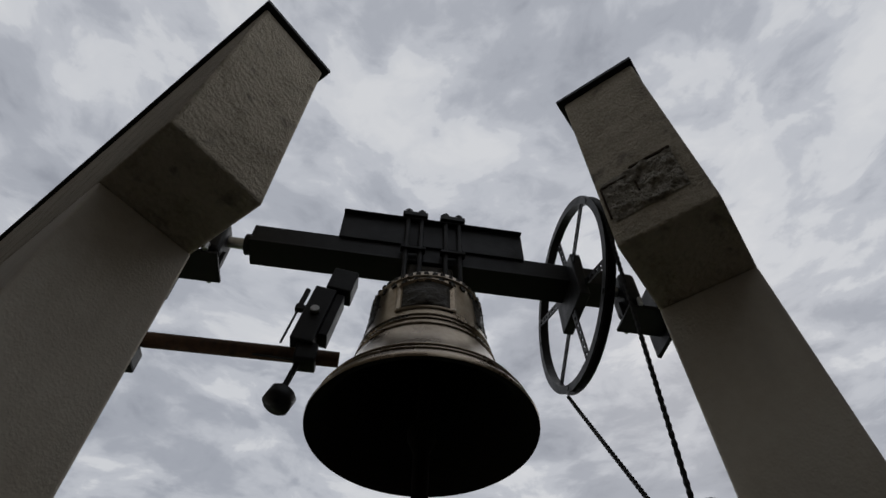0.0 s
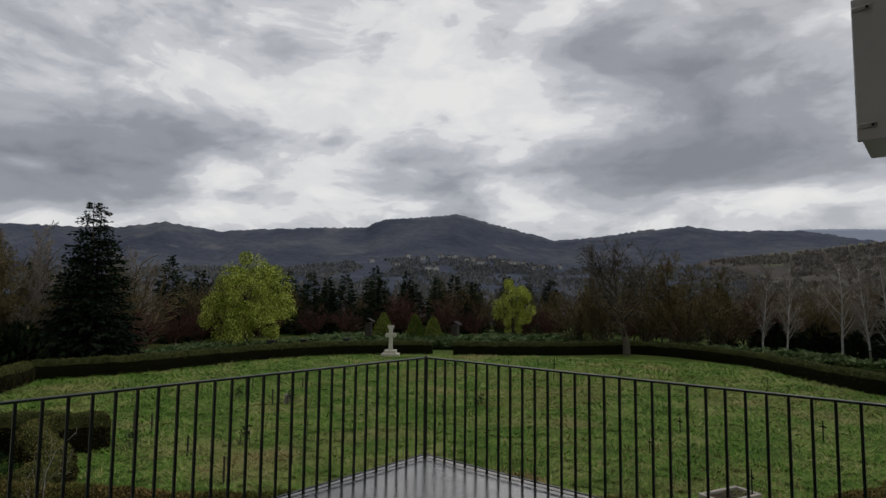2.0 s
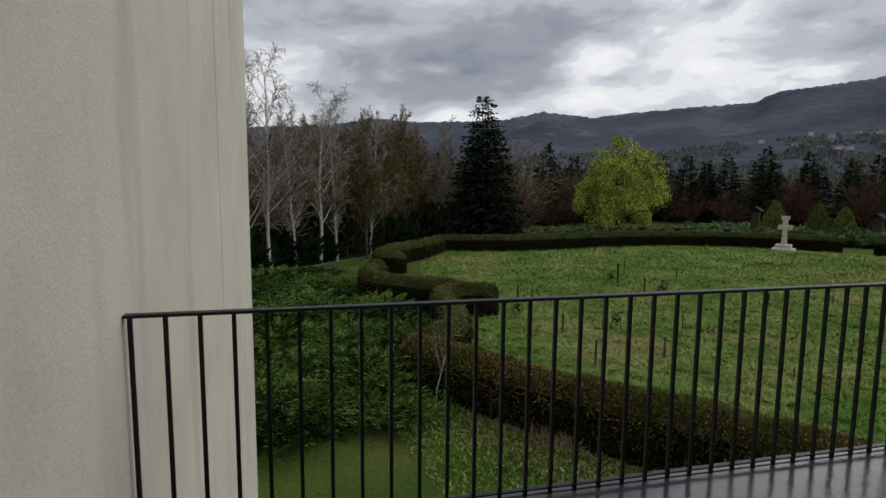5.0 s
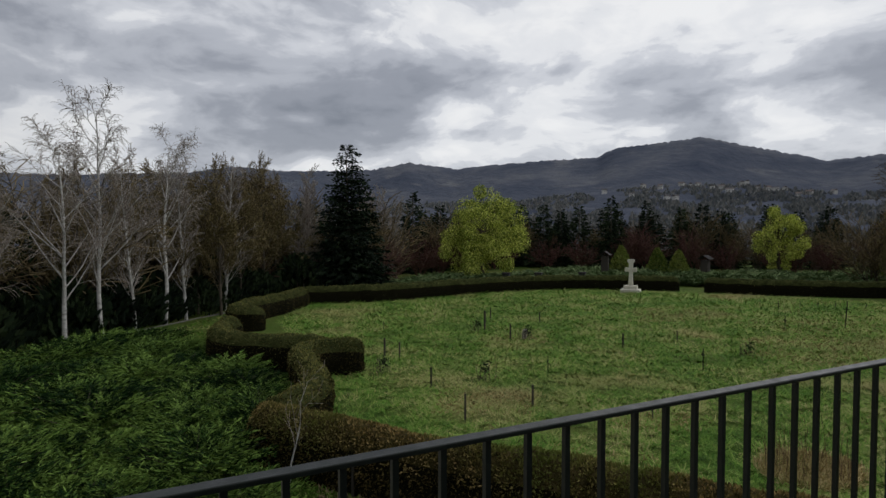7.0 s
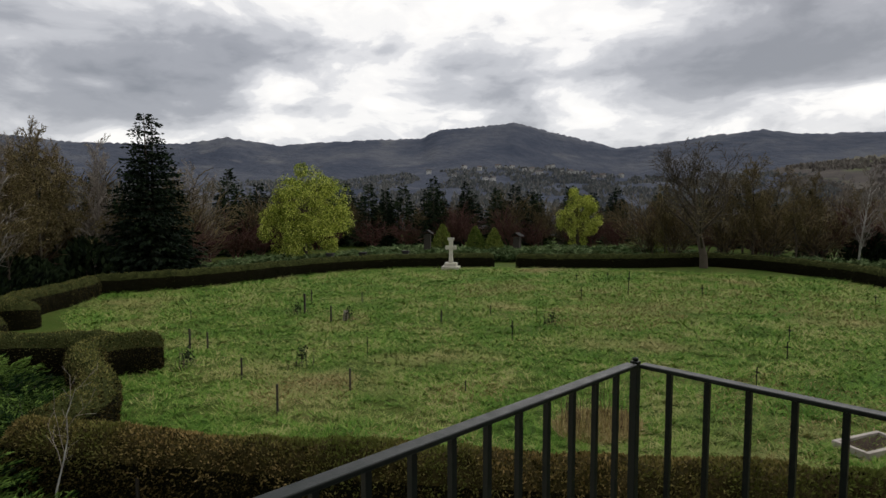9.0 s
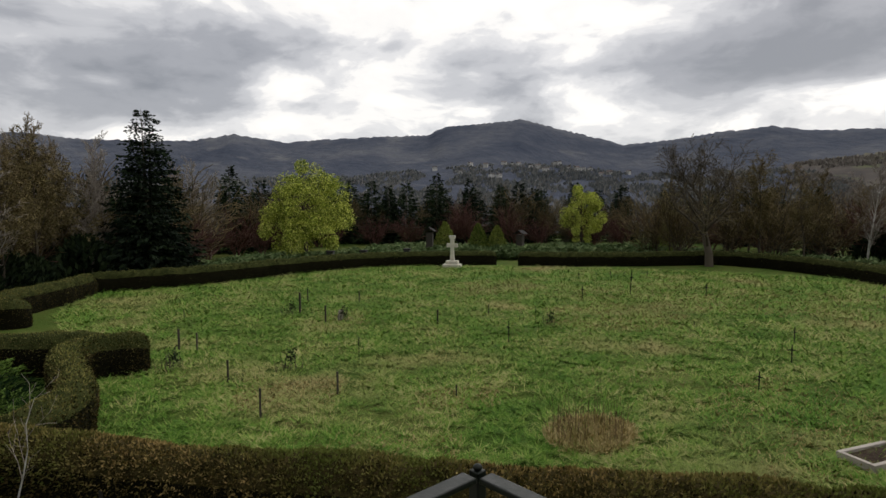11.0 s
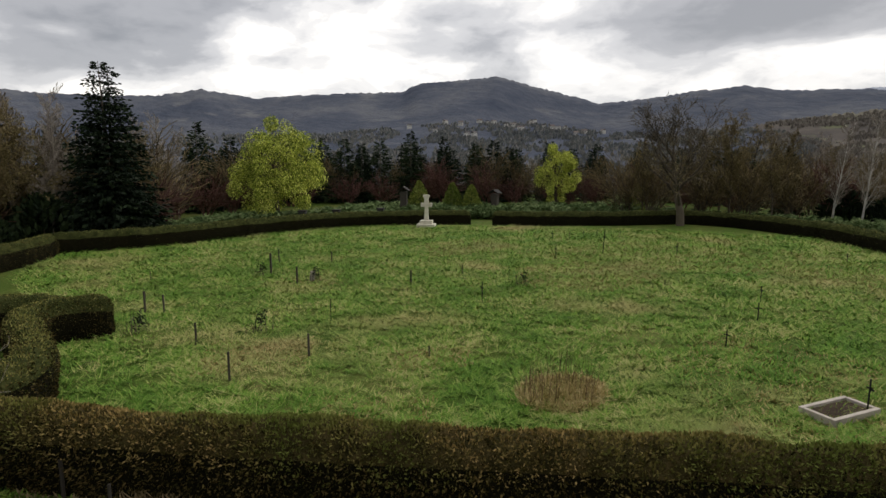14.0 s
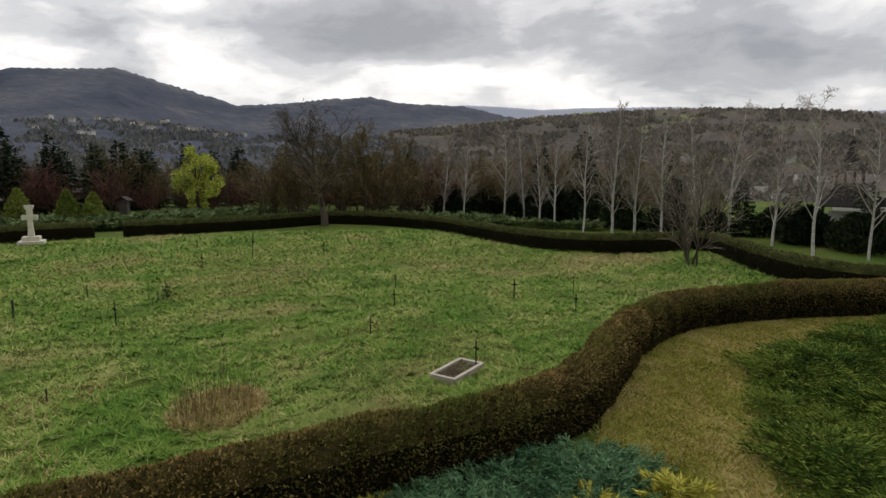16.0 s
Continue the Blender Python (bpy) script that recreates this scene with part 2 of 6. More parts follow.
M = {
    "plaster": material("cream_plaster", 0.9, colors=((0.58, 0.525, 0.435), (0.66, 0.61, 0.52), (0.71, 0.67, 0.58)), scale=1.3, fine=25, bump=0.35, bump_scale=70, dist=0.012,
                        stain=((0.44, 0.40, 0.34), 1.6, 0.54, 0.84, (1.6, 1.6, 0.22))),
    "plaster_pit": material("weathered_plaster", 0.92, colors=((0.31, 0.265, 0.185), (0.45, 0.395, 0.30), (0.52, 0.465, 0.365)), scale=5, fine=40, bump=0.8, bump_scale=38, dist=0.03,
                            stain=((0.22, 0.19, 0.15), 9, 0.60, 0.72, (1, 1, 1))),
    "roughcast": material("roughcast", 0.95, colors=((0.26, 0.225, 0.17), (0.56, 0.51, 0.42), (0.74, 0.69, 0.60)), scale=30, detail=4, fine=70, bump=1.0, bump_scale=40, dist=0.12,
                          stain=((0.24, 0.21, 0.16), 2.0, 0.60, 0.85, (1, 1, 0.6))),
    "membrane": material("wet_roof_coating", 0.20, colors=((0.026, 0.028, 0.032), (0.060, 0.062, 0.068), (0.105, 0.107, 0.112)), scale=0.8, detail=9, fine=9, bump=0.16, bump_scale=6, dist=0.02, rough_span=0.13,
                         stain=((0.125, 0.122, 0.118), 2.4, 0.60, 0.72, (1, 1, 1)), spec=0.5),
    # low colour for the unseen blocking walls, so they bounce little light
    "sky_blocker": material("dark_sky_blocker", 0.9, colors=((0.10, 0.088, 0.070), (0.16, 0.14, 0.115)), scale=2.0, fine=14, bump=0.5, bump_scale=12),
    "tar": material("tar", 0.55, colors=((0.010, 0.010, 0.010), (0.022, 0.022, 0.022)), scale=12, bump=0.6, bump_scale=30, spec=0.3),
    "coping": material("wet_concrete", 0.4, colors=((0.26, 0.25, 0.23), (0.38, 0.37, 0.34)), scale=6, bump=0.3, bump_scale=60),
    "rail": material("dark_green_paint", 0.42, colors=((0.004, 0.007, 0.006), (0.009, 0.015, 0.012)), spec=0.25, scale=20, fine=90, bump=0.15, bump_scale=90, dist=0.004),
    "iron": material("black_steel", 0.55, 0.0, colors=((0.006, 0.006, 0.0065), (0.013, 0.013, 0.014)), spec=0.3, scale=14, bump=0.2, bump_scale=60, dist=0.006),
    "rust": material("rusty_pipe", 0.75, 0.2, colors=((0.03, 0.018, 0.012), (0.09, 0.045, 0.022), (0.05, 0.03, 0.02)), scale=12, bump=0.4, bump_scale=40, dist=0.006),
    "steel": material("zinc_steel", 0.35, 0.9, colors=((0.42, 0.42, 0.42), (0.6, 0.6, 0.6)), scale=18),
    "bronze": material("bell_bronze", 0.3, 1.0, colors=((0.16, 0.12, 0.085), (0.30, 0.245, 0.18), (0.40, 0.34, 0.26)), scale=4, fine=40, bump=0.06, bump_scale=50, dist=0.005, rough_span=0.08),
    "patina": material("dark_bronze_relief", 0.5, 0.8, colors=((0.02, 0.018, 0.014), (0.06, 0.052, 0.04)), scale=22, bump=0.6, bump_scale=55, dist=0.01),
    # near black: the shade inside the bell is put into this colour
    "bell_shade": material("bell_inside", 0.9, 0.0, colors=((0.004, 0.0035, 0.003), (0.009, 0.008, 0.007)), scale=6, spec=0.1),
    "motor": material("grey_housing", 0.45, 0.1, colors=((0.30, 0.30, 0.28), (0.37, 0.37, 0.35)), scale=3, fine=60, bump=0.05, bump_scale=50),
    "box": material("grey_enclosure", 0.5, 0.0, colors=((0.36, 0.37, 0.38), (0.43, 0.44, 0.45)), scale=4, fine=50, bump=0.04),
    "rope": material("black_rope", 0.8, colors=((0.01, 0.01, 0.01), (0.03, 0.03, 0.028)), scale=40, bump=0.8, bump_scale=120, dist=0.006),
    "grass": material("meadow_ground", 0.95, colors=((0.040, 0.075, 0.012), (0.060, 0.105, 0.017), (0.095, 0.120, 0.028), (0.16, 0.145, 0.055)), spec=0.05, scale=0.16, detail=9, fine=7, bump=1.0, bump_scale=9, dist=0.12,
                      stain=((0.07, 0.06, 0.03), 0.7, 0.62, 0.8, (1, 1, 1))),
    "blade": material("grass_blades", 0.8, colors=((0.062, 0.145, 0.016), (0.115, 0.240, 0.030), (0.200, 0.300, 0.055), (0.40, 0.38, 0.155)), scale=0.30, detail=11, fine=2.6, island=0.34, spec=0.1,
                      stain=((0.38, 0.32, 0.14), 0.13, 0.555, 0.74, (1, 1, 1))),
    "straw": material("dry_grass", 0.9, colors=((0.17, 0.125, 0.065), (0.33, 0.26, 0.15)), scale=1.5, island=0.4, spec=0.05),
    "meadow_straw": material("bleached_meadow_grass", 0.9, colors=((0.25, 0.215, 0.080), (0.40, 0.32, 0.145), (0.52, 0.42, 0.215)), scale=0.5, island=0.4, spec=0.05),
    "moss_blade": material("moss_and_dry_blades", 0.9, colors=((0.150, 0.190, 0.020), (0.27, 0.245, 0.050), (0.42, 0.335, 0.15)), scale=0.6, detail=7, fine=4, island=0.4, spec=0.05),
    "dry_stalk": material("dry_brown_stalks", 0.9, colors=((0.075, 0.048, 0.028), (0.17, 0.115, 0.065)), scale=2, island=0.5, spec=0.1),
    "moss": material("mossy_path", 0.95, colors=((0.110, 0.145, 0.020), (0.215, 0.195, 0.050), (0.36, 0.285, 0.135)), spec=0.05, scale=0.55, detail=10, fine=7, bump=1.0, bump_scale=11, dist=0.10),
    # core near black: shade between sprigs and on the sides is in its colour
    "hedge": material("clipped_hedge_core_shaded", 0.95, colors=((0.006, 0.006, 0.003), (0.016, 0.014, 0.006)), scale=5, bump=0.9, bump_scale=14, dist=0.08, spec=0.05),
    # side sprigs darker, top sprigs lighter: side shade and top light in the colour
    "hedge_leaf_shaded": material("hedge_sprigs_shaded", 0.85, colors=((0.004, 0.006, 0.002), (0.013, 0.016, 0.005), (0.036, 0.034, 0.012)), scale=0.9, fine=4, island=0.45, spec=0.03),
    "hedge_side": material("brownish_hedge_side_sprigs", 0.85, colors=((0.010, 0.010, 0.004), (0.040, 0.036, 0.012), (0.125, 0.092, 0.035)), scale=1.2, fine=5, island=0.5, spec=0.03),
    "hedge_top_lit": material("hedge_top_sprigs_lit", 0.85, colors=((0.065, 0.080, 0.020), (0.160, 0.170, 0.048), (0.29, 0.26, 0.085)), scale=0.6, fine=3, island=0.5, spec=0.1),
    # real winter browning, brightened further for the light on the top
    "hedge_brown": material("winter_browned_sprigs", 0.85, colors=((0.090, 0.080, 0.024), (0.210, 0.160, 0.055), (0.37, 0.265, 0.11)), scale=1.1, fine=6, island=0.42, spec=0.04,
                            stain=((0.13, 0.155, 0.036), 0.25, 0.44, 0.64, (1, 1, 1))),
    # crown cores kept darker than their sprigs, for shade in the gaps
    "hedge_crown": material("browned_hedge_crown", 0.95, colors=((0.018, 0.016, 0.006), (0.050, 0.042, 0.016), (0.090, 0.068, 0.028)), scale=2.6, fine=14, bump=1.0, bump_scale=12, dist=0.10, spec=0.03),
    "hedge_crown_lit": material("green_hedge_crown_lit", 0.95, colors=((0.018, 0.024, 0.007), (0.046, 0.054, 0.017), (0.085, 0.086, 0.030)), scale=2.0, fine=12, bump=1.0, bump_scale=12, dist=0.10, spec=0.03),
    "juniper_grass": material("mossy_green_juniper", 0.85, colors=((0.024, 0.056, 0.007), (0.074, 0.125, 0.016), (0.165, 0.215, 0.038)), scale=0.5, fine=4, island=0.5, rand=0.3, spec=0.1),
    "juniper": material("juniper", 0.85, colors=((0.005, 0.018, 0.003), (0.032, 0.076, 0.012), (0.150, 0.235, 0.045)), scale=1.1, fine=5, island=0.65, rand=0.7, spec=0.1),
    "juniper_blue": material("blue_juniper", 0.85, colors=((0.022, 0.070, 0.030), (0.060, 0.145, 0.066), (0.130, 0.235, 0.115)), scale=0.6, fine=4, island=0.5, rand=0.2, spec=0.15),
    "ground_cover": material("grey_green_ground_cover", 0.9, colors=((0.06, 0.10, 0.035), (0.125, 0.185, 0.07), (0.21, 0.26, 0.12)), scale=0.5, island=0.5, rand=0.2, spec=0.1),
    "gold_leaf": material("golden_juniper", 0.85, colors=((0.24, 0.24, 0.035), (0.46, 0.43, 0.08)), scale=1, island=0.5, spec=0.15),
    "birch": material("birch_bark", 0.8, colors=((0.20, 0.19, 0.17), (0.52, 0.50, 0.47), (0.66, 0.64, 0.61)), spec=0.05, scale=2.2, fine=9, stretch=(1, 1, 2.4)),
    "twig": material("bare_twigs", 0.9, colors=((0.19, 0.162, 0.135), (0.36, 0.315, 0.27)), spec=0.05, scale=0.8, island=0.4, rand=0.3),
    "bark": material("grey_brown_bark", 0.9, colors=((0.055, 0.045, 0.034), (0.120, 0.100, 0.076)), spec=0.05, scale=1.2, island=0.3, rand=0.4, bump=0.5, bump_scale=10),
    "olive_twig": material("budding_twigs", 0.9, colors=((0.105, 0.082, 0.042), (0.215, 0.165, 0.085)), spec=0.05, scale=0.7, island=0.5, rand=0.3),
    "bud": material("olive_brown_buds", 0.9, colors=((0.085, 0.070, 0.030), (0.170, 0.138, 0.060), (0.27, 0.22, 0.105)), spec=0.05, scale=0.35, fine=2, island=0.5, rand=0.4),
    "red_twig": material("reddish_twigs", 0.9, colors=((0.060, 0.030, 0.025), (0.125, 0.066, 0.055)), spec=0.05, scale=0.7, island=0.5, rand=0.4),
    "needle": material("spruce_needles", 0.85, colors=((0.006, 0.012, 0.006), (0.016, 0.029, 0.012), (0.034, 0.052, 0.020)), scale=0.6, fine=3, island=0.5, rand=0.35, spec=0.15),
    "willow": material("fresh_willow_leaves", 0.75, colors=((0.13, 0.175, 0.018), (0.37, 0.44, 0.055), (0.68, 0.70, 0.16)), scale=0.5, fine=2, island=0.6, rand=0.1, spec=0.2),
    "thuja": material("thuja_leaves", 0.85, colors=((0.07, 0.11, 0.018), (0.16, 0.21, 0.04), (0.27, 0.30, 0.07)), scale=0.8, island=0.5, rand=0.2, spec=0.15),
    "stone": material("pale_limestone", 0.85, colors=((0.45, 0.41, 0.33), (0.62, 0.58, 0.49), (0.70, 0.67, 0.59)), scale=1.6, fine=16, bump=0.3, bump_scale=20),
    "grave_stone": material("grave_kerb_stone", 0.85, colors=((0.32, 0.28, 0.24), (0.48, 0.43, 0.38)), scale=3, fine=20, bump=0.3, bump_scale=20),
    "soil_stone": material("grey_kerb_stone", 0.9, colors=((0.11, 0.105, 0.09), (0.19, 0.18, 0.155)), scale=3, bump=0.4, bump_scale=14),
    "soil": material("bare_soil", 0.98, colors=((0.035, 0.025, 0.018), (0.075, 0.055, 0.04)), spec=0.05, scale=3, bump=0.9, bump_scale=12, dist=0.06),
    "old_wood": material("weathered_wood", 0.9, colors=((0.03, 0.025, 0.02), (0.075, 0.065, 0.05)), scale=8, rand=0.4, stretch=(4, 4, 0.6)),
    # aerial haze is in this blue-grey hill colour; the air itself is clear
    "hazed_forest_hill": material("leafless_hill_forest_hazed", 1.0, colors=((0.058, 0.069, 0.096), (0.090, 0.100, 0.126), (0.140, 0.146, 0.162)), scale=0.004, detail=14, fine=0.025, bump=1.0, bump_scale=0.022, dist=16, spec=0.0,
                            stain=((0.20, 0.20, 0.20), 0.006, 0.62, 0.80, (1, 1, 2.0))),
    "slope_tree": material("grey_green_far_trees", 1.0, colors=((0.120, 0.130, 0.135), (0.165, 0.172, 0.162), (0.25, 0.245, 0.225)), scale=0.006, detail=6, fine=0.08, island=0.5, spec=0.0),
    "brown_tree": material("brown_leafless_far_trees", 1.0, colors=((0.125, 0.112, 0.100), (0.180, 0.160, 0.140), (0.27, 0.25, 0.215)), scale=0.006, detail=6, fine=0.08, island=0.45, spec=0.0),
    "brown_hill": material("brown_hill_wood", 1.0, colors=((0.070, 0.066, 0.066), (0.115, 0.102, 0.092), (0.160, 0.155, 0.115)), scale=0.006, detail=12, fine=0.06, bump=0.6, bump_scale=0.06, dist=4, spec=0.0,
                           stain=((0.15, 0.17, 0.09), 0.009, 0.58, 0.64, (1, 1, 2.5))),
    # paler blue again: more distance haze mixed into the colour
    "hazed_far_hill": material("far_hill_haze_blue", 1.0, colors=((0.30, 0.335, 0.41), (0.36, 0.39, 0.46)), scale=0.002, spec=0.0),
    "render_white": material("white_house_wall", 0.9, colors=((0.5, 0.49, 0.46), (0.66, 0.65, 0.62)), scale=0.3, rand=0.6),
    "roof": material("roof_tiles", 0.8, colors=((0.06, 0.055, 0.055), (0.13, 0.10, 0.09)), scale=0.6, rand=0.6),
    "slate": material("dark_roof", 0.85, colors=((0.022, 0.020, 0.020), (0.048, 0.044, 0.042)), scale=2, rand=0.2, spec=0.1),
    "dark_plastic": material("dark_bin", 0.6, colors=((0.012, 0.016, 0.013), (0.03, 0.035, 0.03)), scale=3),
}


# ---------------------------------------------------------------- building blocks
def thing(name, m, label, category, group="", kind=""):
    ob = new(name)
    ob.matrix_world = m
    ob.empty_display_size = 0.2
    return tagged(ob, label, category, group, kind)


def obj_from(name, verts, faces, mat, parent=None, label="", smooth=False, kind=""):
    me = bpy.data.meshes.new(name)
    me.from_pydata([tuple(v) for v in verts] if not isinstance(verts, np.ndarray) else verts.tolist(), [], faces if not isinstance(faces, np.ndarray) else faces.tolist())
    me.materials.append(M[mat])
    if smooth:
        me.polygons.foreach_set("use_smooth", [True] * len(me.polygons))
    me.update()
    ob = new(name, me)
    ob.parent = parent
    if label:
        ob["label"] = label
    if kind:
        ob["kind"] = kind
    return ob


def part(name, bm, mat, parent=None, label="", smooth=False):
    me = bpy.data.meshes.new(name)
    bmesh.ops.recalc_face_normals(bm, faces=bm.faces)
    bm.to_mesh(me)
    bm.free()
    me.materials.append(M[mat])
    if smooth:
        me.polygons.foreach_set("use_smooth", [True] * len(me.polygons))
    ob = new(name, me)
    ob.parent = parent
    if label:
        ob["label"] = label
    return ob


def box(x0, x1, y0, y1, z0, z1, bev=0.0, seg=2, bm=None, m=None):
    made = bmesh.new()
    bmesh.ops.create_cube(made, size=1)
    for v in made.verts:
        v.co = Vector(((x0 + x1) / 2 + v.co.x * (x1 - x0), (y0 + y1) / 2 + v.co.y * (y1 - y0), (z0 + z1) / 2 + v.co.z * (z1 - z0)))
    if bev:
        bmesh.ops.bevel(made, geom=list(made.edges), offset=bev, segments=seg, affect="EDGES", profile=0.5)
    if m is not None:
        bmesh.ops.transform(made, matrix=m, verts=made.verts)
    return join(bm, made)


def join(bm, made):
    if bm is None:
        return made
    me = bpy.data.meshes.new("tmp")
    made.to_mesh(me)
    made.free()
    bm.from_mesh(me)
    bpy.data.meshes.remove(me)
    return bm


def rod(p0, p1, r0, r1=None, seg=10, bm=None, bev=0.0):
    p0, p1 = Vector(p0), Vector(p1)
    made = bmesh.new()
    bmesh.ops.create_cone(made, cap_ends=True, segments=seg, radius1=r0, radius2=r0 if r1 is None else r1, depth=(p1 - p0).length)
    if bev:
        bmesh.ops.bevel(made, geom=[e for e in made.edges if len(e.link_faces) == 2 and e.calc_face_angle() > 1.0], offset=bev, segments=2, affect="EDGES")
    q = (p1 - p0).to_track_quat("Z", "Y").to_matrix().to_4x4()
    bmesh.ops.transform(made, matrix=Matrix.Translation((p0 + p1) / 2) @ q, verts=made.verts)
    return join(bm, made)


def lathe(profile, seg=64, bm=None, axis_m=None):
    made = bmesh.new()
    rings = [[made.verts.new((r * math.cos(2 * math.pi * i / seg), r * math.sin(2 * math.pi * i / seg), z)) for i in range(seg)] for r, z in profile]
    for a, b in zip(rings, rings[1:]):
        for i in range(seg):
            made.faces.new((a[i], a[(i + 1) % seg], b[(i + 1) % seg], b[i]))
    if axis_m is not None:
        bmesh.ops.transform(made, matrix=axis_m, verts=made.verts)
    return join(bm, made)


def tubes(segs, sides=4):
    """Vertices and faces of tapered tubes; segs: rows of p0 (3), p1 (3), r0, r1."""
    s = np.asarray(segs, float)
    p0, p1, r0, r1 = s[:, 0:3], s[:, 3:6], s[:, 6], s[:, 7]
    d = p1 - p0
    d /= np.maximum(np.linalg.norm(d, axis=1, keepdims=True), 1e-9)
    up = np.where(np.abs(d[:, 2:3]) > 0.9, np.array([[1.0, 0, 0]]), np.array([[0, 0, 1.0]]))
    a = np.cross(d, up)
    a /= np.linalg.norm(a, axis=1, keepdims=True)
    b = np.cross(d, a)
    ang = np.arange(sides) * 2 * np.pi / sides
    ring = a[:, None, :] * np.cos(ang)[None, :, None] + b[:, None, :] * np.sin(ang)[None, :, None]
    v = np.concatenate([p0[:, None, :] + ring * r0[:, None, None], p1[:, None, :] + ring * r1[:, None, None]], axis=1).reshape(-1, 3)
    base = np.arange(len(s))[:, None] * 2 * sides
    i = np.arange(sides)
    j = (i + 1) % sides
    f = np.stack([base + i, base + j, base + sides + j, base + sides + i], axis=-1).reshape(-1, 4)
    return v, f


def sprigs(pos, direction, length, width, rng, tri=True):
    """Pointed leaf or needle sprays: kite-shaped faces from pos along direction."""
    n = len(pos)
    d = direction / np.maximum(np.linalg.norm(direction, axis=1, keepdims=True), 1e-9)
    side = np.cross(d, rng.normal(size=(n, 3)))
    side /= np.maximum(np.linalg.norm(side, axis=1, keepdims=True), 1e-9)
    length, width = np.broadcast_to(length, (n,))[:, None], np.broadcast_to(width, (n,))[:, None]
    mid = pos + d * length * 0.45
    v = np.stack([pos, mid + side * width / 2, pos + d * length, mid - side * width / 2], axis=1).reshape(-1, 3)
    f = np.arange(n)[:, None] * 4 + np.array([[0, 1, 2, 3]])
    return v, f


def ground_z(x, y):
    return -5.85 - 0.006 * np.clip(0.8 * x + 0.6 * y, 0, 140)


def gz(x, y):
    return float(ground_z(x, y))


# ---------------------------------------------------------------- land
def build_ground():
    # polar sheet round the terrace; rings get wider with distance
    rings = np.concatenate([np.linspace(0.5, 60, 60), np.geomspace(62, 4300, 60)])
    na = 180
    az = np.linspace(0, 2 * np.pi, na, endpoint=False)
    R, A = np.meshgrid(rings, az, indexing="ij")
    X, Y = 4 + R * np.cos(A), 4 + R * np.sin(A)
    Z = ground_z(X, Y) + 0.05 * np.sin(X * 0.9 + np.sin(Y * 0.6)) * np.sin(Y * 0.8) * np.clip((R - 8) / 8, 0, 1)
    fall = np.clip((R - 150) / 350, 0, 1)
    Z = Z - 42 * fall * fall * (3 - 2 * fall)
    v = np.stack([X, Y, Z], -1).reshape(-1, 3)
    k = np.arange(len(rings) - 1)[:, None] * na
    i = np.arange(na)[None, :]
    j = (i + 1) % na
    f = np.stack([k + i, k + j, k + na + j, k + na + i], -1).reshape(-1, 4)
    ob = obj_from("ground", v, f, "grass", smooth=True)
    tagged(ob, "rough green and straw-coloured cemetery meadow ground", "ground", kind="structure")


def hills(name, mat, table, r_in, r_out, z_in, label, seed, jitter, folds, power=1.15):
    """A wooded range: table of azimuth in degrees and rise of the ridge per metre of distance."""
    t = np.array(sorted(table))
    na, nr = 640, 34
    az = np.linspace(t[0, 0], t[-1, 0], na)
    el = np.interp(az, t[:, 0], t[:, 1])
    rng = np.random.default_rng(seed)
    s = np.linspace(0, 1, nr)
    R = r_in + (r_out - r_in) * s
    top = 1.55 + el * r_out
    rise = s ** power
    bump = np.zeros((nr, na))
    for kf, amp in ((7, 1.0), (15, 0.6), (34, 0.35), (75, 0.16)):
        ph, ph2 = rng.uniform(0, 6.28, 2)
        a = np.radians(az)[None, :] * kf
        bump += amp * np.sin(a + ph + 3.2 * s[:, None] * (1 if kf < 20 else 2)) * np.sin(a * 0.37 + ph2 + s[:, None] * kf * 0.35)
    shape = np.sin(np.pi * s)[:, None]
    Z = z_in + (top[None, :] - z_in) * rise[:, None] + folds * bump * shape - np.abs(folds) * shape
    Z[-1] += rng.uniform(-1, 1, na) * jitter
    Z += rng.normal(size=Z.shape) * jitter * 0.12 * shape
    X, Y = R[:, None] * np.cos(np.radians(az)), R[:, None] * np.sin(np.radians(az))
    X = np.vstack([X, X[-1] * 1.03])
    Y = np.vstack([Y, Y[-1] * 1.03])
    Z = np.vstack([Z, Z[-1] * 0.6 - 80])
    v = np.stack([X, Y, Z], -1).reshape(-1, 3)
    k = np.arange(nr)[:, None] * na
    i = np.arange(na - 1)[None, :]
    f = np.stack([k + i, k + i + 1, k + na + i + 1, k + na + i], -1).reshape(-1, 4)
    ob = obj_from(name, v, f, mat, smooth=True)
    tagged(ob, label, "hills", kind="structure")

    def height(azd, frac):
        fi = np.clip(np.asarray(frac) * (nr - 1), 0, nr - 1.001)
        ai = np.clip((np.asarray(azd) - az[0]) / (az[-1] - az[0]) * (na - 1), 0, na - 1.001)
        i, j = fi.astype(int), ai.astype(int)
        u, w = fi - i, ai - j
        return (Z[i, j] * (1 - w) + Z[i, j + 1] * w) * (1 - u) + (Z[i + 1, j] * (1 - w) + Z[i + 1, j + 1] * w) * u

    return height, R


